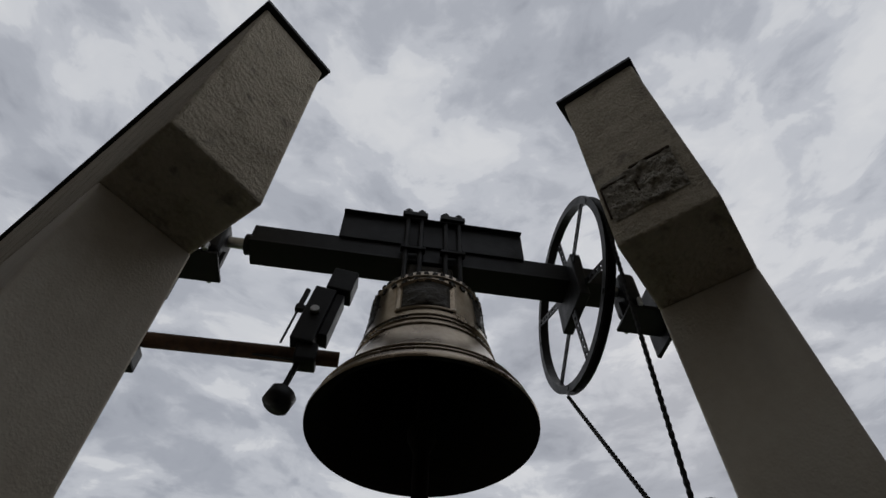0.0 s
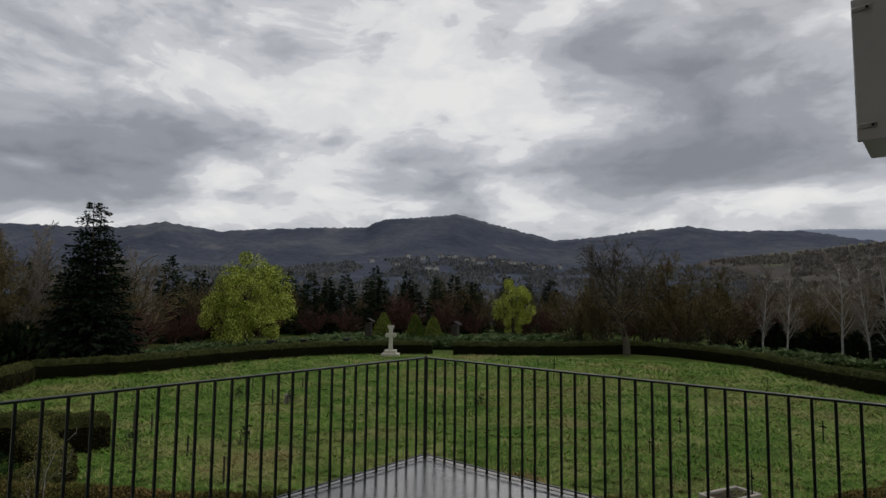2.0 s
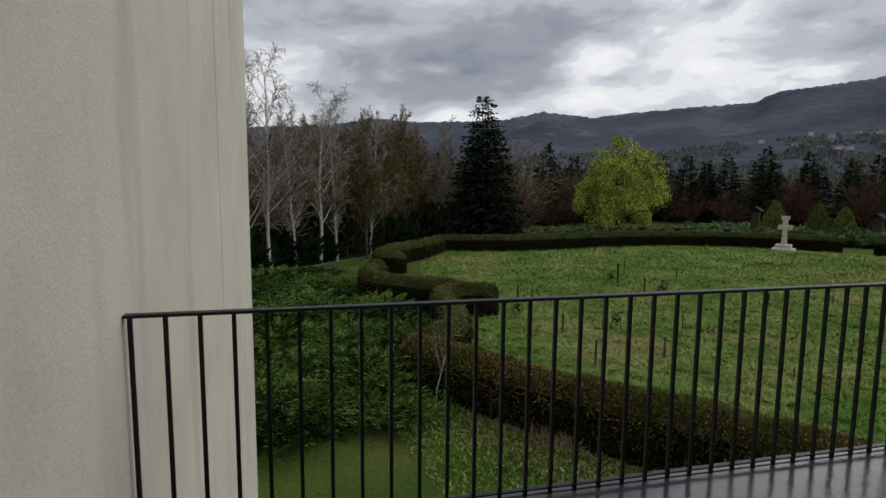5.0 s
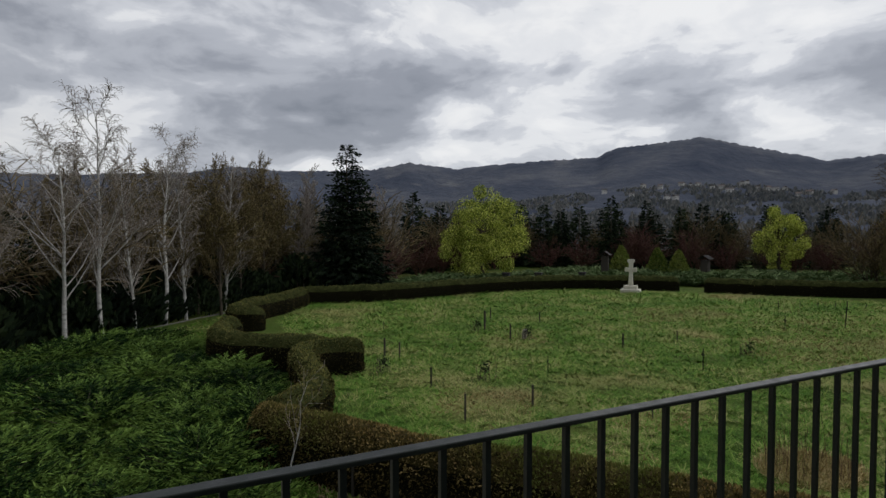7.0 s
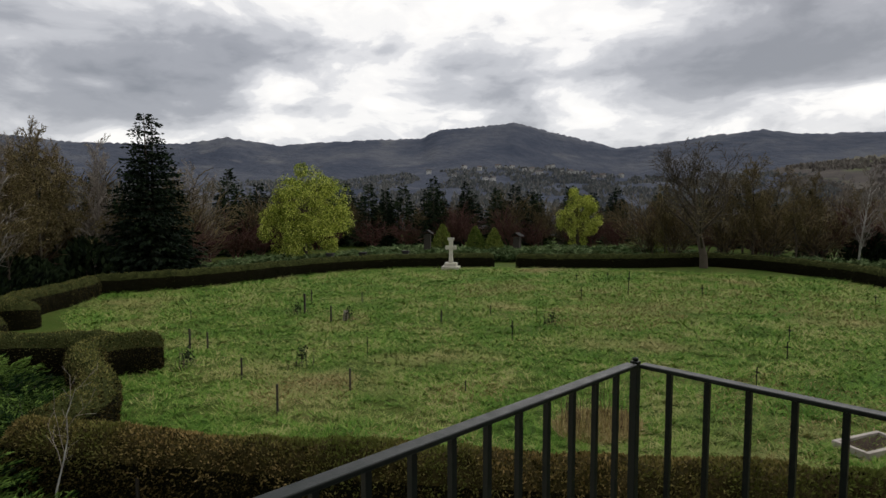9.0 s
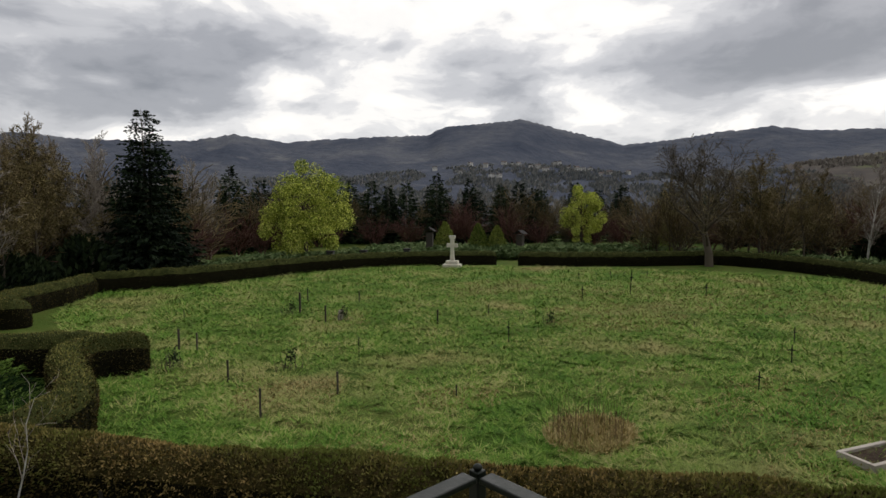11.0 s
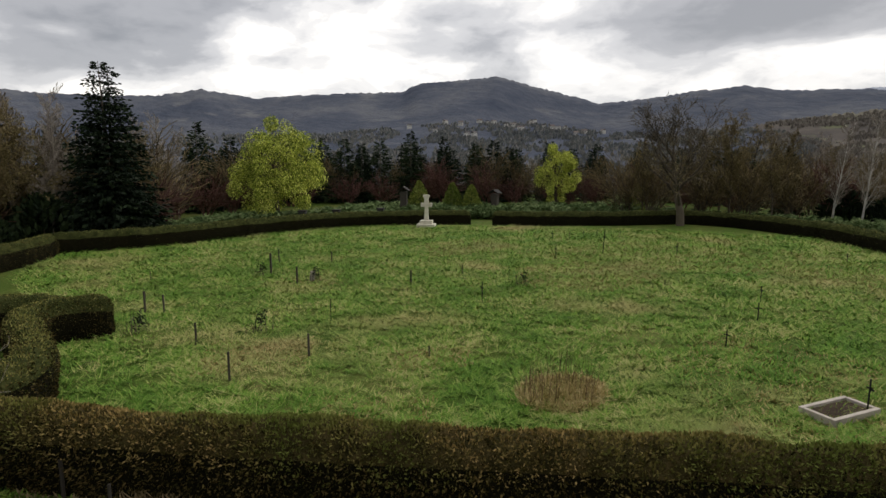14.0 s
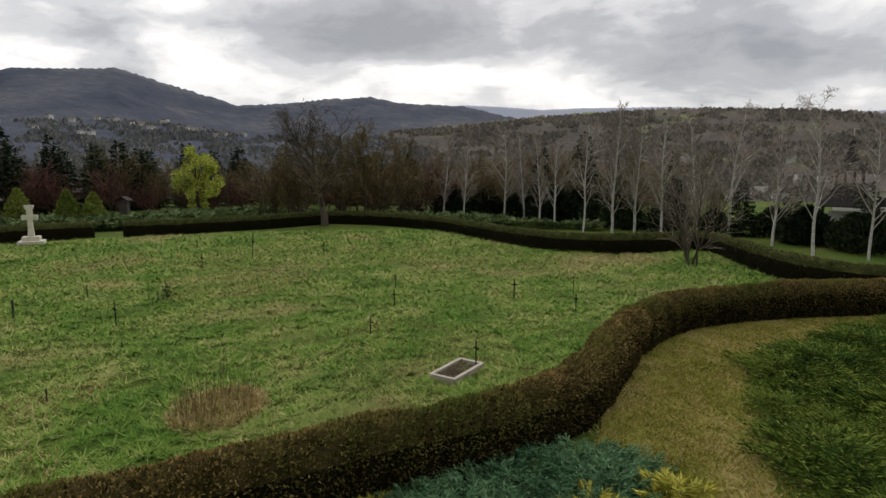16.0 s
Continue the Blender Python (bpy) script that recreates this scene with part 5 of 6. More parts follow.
def juniper_mesh(seed, fronds, radius, height, spray, mat):
    """A low spreading juniper: arching fronds set with pointed sprays."""
    rng = np.random.default_rng(seed)
    pos, dirs = [], []
    wood = []
    for i in range(fronds):
        a = rng.uniform(0, 6.283)
        L = radius * math.sqrt(rng.uniform(0.12, 1.0))
        tip_h = height * (0.45 + 0.55 * rng.random()) * (1.15 - 0.45 * L / radius)
        o = np.array([rng.normal() * 0.12 * radius, rng.normal() * 0.12 * radius, 0.0])
        d = np.array([math.cos(a), math.sin(a), 0])
        pts = [o + d * L * t + np.array([0, 0, tip_h * (1.5 * t - 0.5 * t ** 3) + 0.03]) for t in np.linspace(0, 0.9, 3)]
        for p, q in zip(pts, pts[1:]) if i % 3 == 0 else ():
            wood.append((*p, *q, 0.012, 0.009))
        for t in np.linspace(0.25, 1.0, 15):
            c = o + d * L * t + np.array([0, 0, tip_h * (1.5 * t - 0.5 * t ** 3) + 0.03])
            for s in (-1, -0.5, 0, 0.5, 1):
                sd = np.array([-d[1], d[0], 0]) * s * 0.9
                pos.append(c + rng.normal(size=3) * 0.035)
                dirs.append(d * 0.9 + sd + np.array([0, 0, 0.22 + 0.3 * rng.random()]) + rng.normal(size=3) * 0.2)
    pos, dirs = np.array(pos), np.array(dirs)
    ln = spray * rng.uniform(0.55, 1.45, len(pos))
    sv, sf = sprigs(pos, dirs, ln, ln * 0.20, rng)
    wv, wf = tubes(wood, 3)
    return (sv, sf, mat), (wv, wf)


def make_plant(name, parts, label, category, group):
    root = thing(name, Matrix.Identity(4), label, category, group)
    for pname, v, f, mat, lab in parts:
        ob = obj_from(pname, v, f, mat, root, lab)
    return root


JUNIPERS = []
for k, (mat, lab) in enumerate((("juniper", "low spreading dark green juniper"), ("juniper", "low spreading dark green juniper"), ("juniper_blue", "low spreading blue-green juniper"), ("gold_leaf", "small yellow-tipped juniper in the shrub bed"), ("juniper_grass", "low feathery moss-green juniper"))):
    (sv, sf, sm), (wv, wf) = juniper_mesh(40 + k, (92, 84, 120, 50, 130)[k], (1.7, 1.6, 1.5, 0.8, 1.6)[k], (1.15, 0.80, 0.78, 0.85, 0.50)[k], (0.155, 0.145, 0.125, 0.20, 0.13)[k], mat)
    JUNIPERS.append(make_plant("juniper", [("foliage", sv, sf, sm, ""), ("stem_frame", wv, wf, "bark", "")], lab, "shrub", "juniper bed"))


def scatter(proto, spots):
    """The first spot takes the prototype itself, the rest copies."""
    for i, (x, y, turn, sc) in enumerate(spots):
        m = pose(x, y, gz(x, y) - 0.02, 0, 0, turn) @ Matrix.Scale(sc, 4)
        if i == 0:
            proto.matrix_world = m
        else:
            s = proto.scale.copy()
            proto.scale = (1, 1, 1)
            copy_thing(proto, m)
            proto.scale = s


def bed(region, n, seed, avoid=()):
    """Evenly spread spots in a polygon."""
    rng = random.Random(seed)
    xs, ys = [p[0] for p in region], [p[1] for p in region]
    out, tries = [], 0
    while len(out) < n and tries < 30000:
        tries += 1
        x, y = rng.uniform(min(xs), max(xs)), rng.uniform(min(ys), max(ys))
        inside, j = False, len(region) - 1
        for i in range(len(region)):
            (xi, yi), (xj, yj) = region[i], region[j]
            if (yi > y) != (yj > y) and x < (xj - xi) * (y - yi) / (yj - yi) + xi:
                inside = not inside
            j = i
        gap = 1.55 if tries < 12000 else 1.2
        if inside and all((x - a) ** 2 + (y - b) ** 2 > gap * gap for a, b, *_ in out):
            out.append((x, y, rng.uniform(0, 360), rng.uniform(0.7, 1.45)))
    return out


left_bed = bed([(-9.5, 14), (-0.8, 14.0), (-1.4, 18), (0.6, 20.5), (1.6, 25), (0.6, 28.6), (-1.2, 31), (-1.2, 37), (-3.6, 41.5), (-9.5, 35)], 105, 7)
scatter(JUNIPERS[0], left_bed[::2])
scatter(JUNIPERS[1], left_bed[1::2])
right_bed = bed([(12.0, -6.6), (16, -7.5), (21, -8.7), (25.0, -10.6), (28.2, -14.2), (31, -22), (33, -29), (22, -26), (11, -14)], 95, 8)
scatter(JUNIPERS[4], right_bed)
scatter(JUNIPERS[2], [(10.2, 1.0, 10, 1.0), (11.0, 2.1, 80, 0.75), (11.6, 0.6, 150, 0.95), (12.4, -0.4, 220, 0.95), (13.1, -1.7, 300, 0.9), (12.0, -2.2, 40, 1.0), (10.8, -0.9, 190, 1.0), (9.4, -0.2, 100, 1.1), (13.4, -2.9, 20, 0.7), (10.4, -2.6, 250, 1.0), (8.6, 1.6, 10, 1.0), (9.3, 2.6, 120, 0.9)])
scatter(JUNIPERS[3], [(11.9, -3.6, 0, 1.0), (11.3, -1.9, 90, 0.8), (10.6, 2.9, 30, 0.6), (11.0, -4.3, 200, 0.8), (12.9, -0.9, 60, 0.45)])


# ---------------------------------------------------------------- trees
def grow(rng, start, direction, length, radius, level, segs, spec):
    """Recursive limbs as tube segments."""
    n = spec["steps"][level]
    p, d = np.array(start, float), np.array(direction, float)
    d /= np.linalg.norm(d)
    pts = [p.copy()]
    for i in range(n):
        t = (i + 1) / n
        q = p + d * length / n
        r0, r1 = radius * (1 - i / n * 0.85), radius * (1 - t * 0.85)
        segs[min(level, 2)].append((*p, *q, max(r0, spec["thin"]), max(r1, spec["thin"] * 0.7)))
        p = q
        pts.append(p.copy())
        d = d + rng.normal(size=3) * spec["wander"][level] + np.array([0, 0, spec["lift"][level]])
        d /= np.linalg.norm(d)
    if level + 1 >= len(spec["steps"]):
        return
    kids = spec["kids"][level]
    for k in range(kids):
        t = spec["from"][level] + (1 - spec["from"][level]) * (k + rng.random()) / kids
        i = min(int(t * n), n - 1)
        base = pts[i] + (pts[i + 1] - pts[i]) * (t * n - i)
        ax = pts[i + 1] - pts[i]
        ax /= np.linalg.norm(ax)
        side = np.cross(ax, rng.normal(size=3))
        side /= np.linalg.norm(side)
        ang = spec["angle"][level] * rng.uniform(0.75, 1.25)
        nd = ax * math.cos(ang) + side * math.sin(ang)
        L = length * spec["ratio"][level] * (1 - spec["short"][level] * t) * rng.uniform(0.75, 1.2)
        grow(rng, base, nd, L, radius * spec["thick"][level] * (1 - 0.6 * t), level + 1, segs, spec)


BIRCH = dict(steps=(9, 6, 4, 3), kids=(19, 9, 7), angle=(0.62, 0.6, 0.7), ratio=(0.42, 0.42, 0.75), short=(0.65, 0.3, 0.2), thick=(0.42, 0.5, 0.6), wander=(0.035, 0.07, 0.12, 0.16), lift=(0.03, 0.05, -0.08, -0.5), thin=0.014)
BIRCH["from"] = (0.22, 0.25, 0.2)
OAK = dict(steps=(6, 7, 5, 4), kids=(15, 12, 11), angle=(0.75, 0.75, 0.8), ratio=(0.82, 0.46, 0.46), short=(0.35, 0.3, 0.2), thick=(0.5, 0.5, 0.5), wander=(0.08, 0.16, 0.2, 0.24), lift=(0.03, 0.07, 0.04, 0.02), thin=0.022)
OAK["from"] = (0.22, 0.2, 0.2)
SLIM = dict(steps=(9, 5, 4, 2), kids=(28, 8, 5), angle=(0.55, 0.6, 0.7), ratio=(0.26, 0.45, 0.5), short=(0.55, 0.3, 0.2), thick=(0.34, 0.5, 0.6), wander=(0.03, 0.07, 0.14, 0.16), lift=(0.03, 0.08, 0.03, 0.0), thin=0.022)
SLIM["from"] = (0.15, 0.2, 0.2)
SHRUB = dict(steps=(5, 3, 2), kids=(9, 7), angle=(0.5, 0.6), ratio=(0.62, 0.55), short=(0.3, 0.2), thick=(0.6, 0.6), wander=(0.09, 0.15, 0.2), lift=(0.02, 0.03, 0.02), thin=0.032)
SHRUB["from"] = (0.15, 0.15)


def bare_tree(name, seed, h, radius, spec, trunk_mat, twig_mat, label, group, stems=1, bole=1.0, spread=0.33, buds=None):
    rng = np.random.default_rng(seed)
    segs = ([], [], [])
    for s in range(stems):
        lean = rng.normal(size=2) * (0.03 if stems == 1 else spread)
        off = (0, 0, -0.15) if stems == 1 else (rng.normal() * 0.3, rng.normal() * 0.3, -0.1)
        grow(rng, off, (lean[0], lean[1], 1), h * (bole if stems == 1 else rng.uniform(0.6, 0.9)), radius, 0, segs, spec)
    root = thing(name, Matrix.Identity(4), label, "tree" if stems == 1 else "shrub", group)
    for pname, sg, mat, sides in (("trunk", segs[0], trunk_mat, 8), ("branchwork", segs[1], trunk_mat, 5), ("twig_crown", segs[2], twig_mat, 3)):
        v, f = tubes(sg, sides)
        obj_from(pname, v, f, mat, root, smooth=sides > 3, kind="" if pname == "trunk" else "stuff")
    if buds:
        count, size, bud_mat, share = buds
        tw = np.array(segs[2])
        pick = tw[rng.integers(0, len(tw), count)]
        low_end = pick[:, 2] < h * share + rng.normal(size=count) * h * 0.12
        pick = pick[low_end]
        q = rng.random((len(pick), 1))
        v, f = sprigs(pick[:, 0:3] * (1 - q) + pick[:, 3:6] * q, rng.normal(size=(len(pick), 3)) + np.array([[0, 0, -0.3]]), size * rng.uniform(0.6, 1.5, len(pick)), size * 0.32, rng)
        obj_from("bud_crown", v, f, bud_mat, root, "olive-brown buds and catkins", kind="stuff")
    root["h"] = h
    return root


def spruce_tree(name, seed, h, base_r, whorl, per, spray, label, group, mat="needle", top=1):
    rng = np.random.default_rng(seed)
    wood_v, wood_f, pos, dirs, ln = [], [], [], [], []
    for tz in range(top):
        ox, oy = (0, 0) if top == 1 else ((-0.55, 0.2), (0.6, -0.2))[tz]
        hh = h if tz == 0 else h * 0.985
        base = len(wood_v)
        for i in range(11):
            a = i / 10
            r = 0.016 * h * (1 - a) + 0.02
            wood_v += [(ox * a + r * math.cos(k * 0.8976), oy * a + r * math.sin(k * 0.8976), hh * a - 0.1) for k in range(7)]
        wood_f += [(base + 7 * i + k, base + 7 * i + (k + 1) % 7, base + 7 * i + 7 + (k + 1) % 7, base + 7 * i + 7 + k) for i in range(10) for k in range(7)]
        z = 0.04 * h
        while z < hh * 0.985:
            t = z / hh
            L0 = base_r * (1 - t) ** 0.74 * min(1.0, 0.72 + 2.2 * t) + 0.12
            for k in range(per if t < 0.8 else max(4, per - 3)):
                a = rng.uniform(0, 6.283)
                L = L0 * rng.uniform(0.62, 1.18)
                d = np.array([math.cos(a), math.sin(a), 0])
                droop = 0.26 * (1 - t) - 0.10
                c0 = np.array([ox * t, oy * t, z + rng.uniform(-1.1, 1.1) * whorl])
                m = max(2, int(L / (spray * 0.62)))
                for s in range(1, m + 1):
                    q = s / m
                    c = c0 + d * L * q + np.array([0, 0, -droop * L * q * (1.4 - 0.75 * q)])
                    w = 0.6 * (1 - q * 0.55)
                    for sg in (-1, 1):
                        pos.append(c), ln.append(spray * rng.uniform(0.7, 1.35) * (1 - (0.45 if top == 2 else 0.2) * t))
                        dirs.append(d * 0.7 + np.array([-d[1], d[0], 0]) * sg * w + np.array([0, 0, -0.28 - 0.3 * rng.random() + 0.5 * t]) + rng.normal(size=3) * 0.16)
            z += whorl
    ln = np.array(ln)
    sv, sf = sprigs(np.array(pos), np.array(dirs), ln, ln * 0.46, rng)
    root = thing(name, Matrix.Identity(4), label, "tree", group)
    obj_from("trunk", wood_v, wood_f, "bark", root)
    obj_from("crown", sv, sf, mat, root)
    root["h"] = h
    return root


def leafy_tree(name, seed, h, width, label, leaves, leaf, lobes, group, trunk_h=0.2, taper=0.35):
    """Young spring foliage in hanging clumps over a frame of limbs."""
    rng = np.random.default_rng(seed)
    segs = ([], [], [])
    spec = dict(OAK, ratio=(0.55, 0.45, 0.5), kids=(11, 7, 5))
    grow(rng, (0, 0, -0.2), (0.02, 0.01, 1), h * 0.78, h * 0.022, 0, segs, spec)
    # rounded clumps over a dome, each hung with short strands
    heads, pos, dirs = [], [], []
    while len(heads) < lobes:
        p = rng.normal(size=3)
        p /= np.linalg.norm(p)
        p *= rng.uniform(0.30, 1.12) ** 0.5
        if all(np.linalg.norm(p - q) > 0.20 for q in heads):
            heads.append(p)
    crown_h = h * (1 - trunk_h)
    for p in heads:
        # egg-shaped outline: widest below the middle
        zz = 0.5 + 0.5 * p[2]
        girth = (1.10 - taper * zz) * width / 2
        c = np.array([p[0] * girth, p[1] * girth, h * trunk_h + crown_h * (0.09 + 0.82 * zz)])
        r = width * rng.uniform(0.06, 0.15)
        n = int(leaves * rng.uniform(0.6, 1.3))
        q = rng.normal(size=(n, 3))
        q /= np.linalg.norm(q, axis=1, keepdims=True)
        q *= rng.uniform(0.25, 1.0, (n, 1)) ** 0.6
        q[:, 2] -= 0.35 * rng.random(n) * (q[:, 2] < 0.2)
        pos.append(c + q * r * np.array([[1, 1, 1.05]]))
        dirs.append(q * 0.6 + rng.normal(size=(n, 3)) * 0.45 + np.array([[0, 0, -0.55]]))
    pos, dirs = np.concatenate(pos), np.concatenate(dirs)
    pos[:, 2] = np.maximum(pos[:, 2], 0.3)
    ln = leaf * rng.uniform(0.7, 1.4, len(pos))
    sv, sf = sprigs(pos, dirs, ln, ln * 0.42, rng)
    root = thing(name, Matrix.Identity(4), label, "tree", group)
    for pname, sg, mat, sides in (("trunk", segs[0], "bark", 8), ("branchwork", segs[1] + segs[2][:900], "bark", 4)):
        v, f = tubes(sg, sides)
        obj_from(pname, v, f, mat, root)
    obj_from("crown", sv, sf, "willow", root)
    root["h"] = h
    return root


def cone_shrub(name, seed, h, r, n, leaf, mat, label, group):
    rng = np.random.default_rng(seed)
    t = rng.random(n) ** 0.8
    a = rng.uniform(0, 6.283, n)
    prof = np.interp(t, [0, 0.12, 0.35, 0.7, 1], [0.75, 0.98, 1, 0.62, 0.06]) * r * (1 + 0.10 * np.sin(5 * a + 9 * t)) * rng.uniform(0.72, 1.04, n)
    pos = np.stack([np.cos(a) * prof, np.sin(a) * prof, t * h], 1)
    d = np.stack([np.cos(a) * 0.5, np.sin(a) * 0.5, 0.9 + 0 * a], 1) + rng.normal(size=(n, 3)) * 0.3
    v, f = sprigs(pos, d, leaf * rng.uniform(0.6, 1.4, n), leaf * 0.5, rng)
    root = thing(name, Matrix.Identity(4), label, "shrub", group)
    obj_from("foliage", v, f, mat, root)
    v, f = tubes([(0, 0, -0.1, 0, 0, h * 0.8, 0.06, 0.02)], 6)
    obj_from("trunk", v, f, "bark", root)
    root["h"] = h
    return root


def plant(proto, rows, seed, first=True):
    """rows: x, y, height; each a copy of proto scaled to its height."""
    rng = random.Random(seed)
    for i, (x, y, h) in enumerate(rows):
        s = h / proto["h"]
        wd = rng.uniform(0.9, 1.12)
        m = pose(x, y, gz(x, y) - 0.05, 0, 0, rng.uniform(0, 360)) @ Matrix.Diagonal((s * wd, s * wd, s, 1))
        if i == 0 and first:
            proto.matrix_world = m
        else:
            keep = proto.matrix_world.copy()
            proto.matrix_world = Matrix.Identity(4)
            copy_thing(proto, m)
            proto.matrix_world = keep


birch_label = "leafless birch with pale bark and hanging twigs"
birch_a = bare_tree("birch_tree", 101, 15, 0.17, BIRCH, "birch", "twig", birch_label, "birch row")
birch_b = bare_tree("birch_tree", 107, 14, 0.16, BIRCH, "birch", "twig", birch_label, "birch row")
birch_c = bare_tree("birch_tree", 113, 13, 0.15, SLIM, "birch", "twig", "slender leafless birch with pale trunk", "birch row")
plant(birch_a, [(-6.1, 43.6, 15.3), (-2.2, 49.0, 14.2), (55.7, -23.7, 13.0), (71.3, -20.9, 13.7), (71.9, -4.5, 12.8)], 1)
plant(birch_b, [(-7.9, 41.0, 12.6), (-11.5, 36.5, 12.5), (88.1, 6.5, 12.9), (68.4, -13.0, 12.8), (53.3, -27.0, 11.0), (76.2, -1.0, 11.4)], 2)
plant(birch_c, [(-4.2, 46.4, 12.3), (-0.6, 50.8, 12.4), (2.9, 55.3, 13.2), (86.4, 12.6, 13.0), (86.7, 3.4, 12.7), (70.6, -7.8, 13.9), (71.1, -10.4, 13.3), (65.7, -16.1, 12.9), (62.7, -22.7, 12.6), (90.5, 16.5, 12.5), (82, 1, 12)], 3)

olive = bare_tree("budding_tree", 131, 14, 0.16, SLIM, "bark", "olive_twig", "slender tree with olive-brown budding twigs", "left wood", buds=(6500, 0.24, "bud", 0.85))
olive_b = bare_tree("budding_tree", 137, 13, 0.15, BIRCH, "bark", "olive_twig", "slender tree with olive-brown budding twigs", "left wood", buds=(7500, 0.24, "bud", 0.8))
pale = bare_tree("bare_tree", 139, 13, 0.13, SLIM, "twig", "twig", "leafless pale-trunked tree in the wood edge", "left wood")
plant(olive, [(2.3, 52.6, 13.0), (7.4, 60.8, 14.4), (0.5, 57, 12), (-3.4, 54, 12.5), (5.0, 66, 13), (-8, 50, 12), (-13, 46, 12), (-2, 53, 11.5), (-5.5, 51, 11), (5.5, 60, 12), (9.5, 66.5, 12.5), (-9.5, 47.5, 10.5), (83, 27, 13), (88, 33, 12), (92, 22, 12), (80, 38, 11)], 4)
plant(olive_b, [(4.6, 57.5, 12.5), (9.2, 63.5, 13), (-1.5, 60, 12), (-6, 56, 12), (1, 70, 13), (22, 70, 11), (-12, 40, 11), (0.5, 54, 11.5), (3, 58.5, 11), (-4, 58, 12), (7, 64, 12), (86, 29.5, 14), (90, 27, 12.5), (84, 22, 11)], 5)
plant(pale, [(10.6, 68.4, 13.3), (12.1, 64.1, 13.3), (13.6, 66, 12.5), (7.6, 70, 13.5), (24, 74, 12.0), (28.0, 79.3, 12.8), (31, 83, 11.5), (3.6, 62, 12)], 6)

big_spruce = spruce_tree("spruce_tree", 151, 17.2, 5.0, 0.30, 11, 0.60, "tall dark twin-topped spruce with drooping branches", "", top=2)
plant(big_spruce, [(16.8, 61.6, 17.2)], 7)
fir_a = spruce_tree("conifer", 157, 13.5, 3.3, 0.40, 13, 0.60, "dark conifer in the far tree belt", "conifer belt")
fir_b = spruce_tree("conifer", 163, 12.5, 4.0, 0.40, 13, 0.66, "broad dark conifer in the far tree belt", "conifer belt")
plant(fir_a, [(37.6, 91.7, 14.4), (78.5, 86.8, 14.6), (84.8, 83.5, 13.7), (90.7, 80.2, 12.4), (68.8, 103.2, 13.4), (91.4, -5.3, 13.5), (87.5, 1.1, 10.9), (78.0, -16.0, 9.9), (96.5, 23.6, 10.6), (84.1, -9.2, 8.9), (-13, 52, 10), (8.0, 68.7, 13.9), (13.8, 70, 11.5)], 8)
plant(fir_b, [(46.5, 98.7, 12.3), (52, 100, 11.2), (57.5, 101, 11.6), (63, 102, 12.4), (69.4, 96.7, 12.9), (73, 95.5, 12.0), (76.4, 93.9, 12.6), (81.6, 88, 11.6), (87.6, 84, 11.2), (95.5, 79.2, 12.9), (99, 78, 11.6), (102.5, 78.3, 11.2), (106.6, 72.6, 12.9), (111.5, 70, 11.4),
              (116.3, 66.6, 12.5), (120, 58, 11), (121, 50, 11.5), (118, 42, 11), (112, 34, 10.5), (71.4, -22.2, 6.4), (65.1, -25.3, 5.9), (-4, 66, 9), (2, 74, 10), (-10, 60, 9), (10, 80, 10), (18, 84, 10), (26, 90, 10), (-18, 54, 9), (-22, 46, 10), (49, 107, 11), (60, 109, 11.5), (70, 108, 12), (77, 101, 11.5), (84, 95, 12), (91, 90, 11.5), (98, 86, 12), (106, 82, 11.5), (113, 77, 12), (120, 70, 11.5), (126, 62, 11.5), (128, 52, 11), (126, 42, 11), (42, 97, 11), (33, 95, 10.5), (-11.5, 47, 8.5), (-16, 40, 9), (60.5, -30, 6.5)], 9)

plant(leafy_tree("willow_tree", 171, 13.5, 11.4, "fresh yellow-green willow in first leaf", 600, 0.24, 62, "", 0.05), [(38.8, 69.4, 14.2)], 10)
plant(leafy_tree("young_tree", 177, 11.8, 6.9, "slim yellow-green tree in first leaf", 380, 0.25, 46, "", 0.1, 0.5), [(82.5, 54.6, 12.6)], 11)
plant(bare_tree("oak_tree", 181, 17, 0.50, OAK, "bark", "bark", "large spreading leafless tree by the hedge", "", bole=0.60, buds=(9000, 0.22, "bud", 0.42)), [(74.0, 29.9, 18.6)], 12)
plant(bare_tree("small_tree", 187, 7.4, 0.085, dict(SHRUB, thin=0.011, kids=(12, 9), steps=(5, 4, 3)), "bark", "twig", "many-stemmed leafless small tree on the meadow", "", stems=5, spread=0.27), [(47.9, -11.4, 8.6)], 13)

red_a = bare_tree("bare_shrub", 191, 6, 0.07, SHRUB, "red_twig", "red_twig", "reddish-brown leafless shrub in the wood edge", "shrub belt", stems=8)
red_b = bare_tree("bare_shrub", 193, 7, 0.07, SHRUB, "bark", "olive_twig", "dull brown leafless shrub in the wood edge", "shrub belt", stems=8)
rng_s = random.Random(77)
belt = [(30, 88), (34, 86), (40, 86), (45, 86), (50, 92), (55, 95), (60, 96), (66, 92), (72, 88), (77, 82), (82, 77), (87, 73), (91, 69), (95, 64), (98, 60), (100, 54), (101, 48), (102, 42), (101, 36), (99, 30), (97, 24), (95, 18)]
plant(red_a, [(x + rng_s.uniform(-2, 2), y + rng_s.uniform(-2, 2), rng_s.uniform(5.0, 8.0)) for x, y in belt], 14)
plant(red_b, [(x * 1.07 + rng_s.uniform(-3, 3), y * 1.07 + rng_s.uniform(-3, 3), rng_s.uniform(7, 10)) for x, y in belt] + [(79.5, 36.5, 8.5), (83, 31, 9), (85, 26, 8.5), (81, 41, 8), (88, 21, 8)], 15)
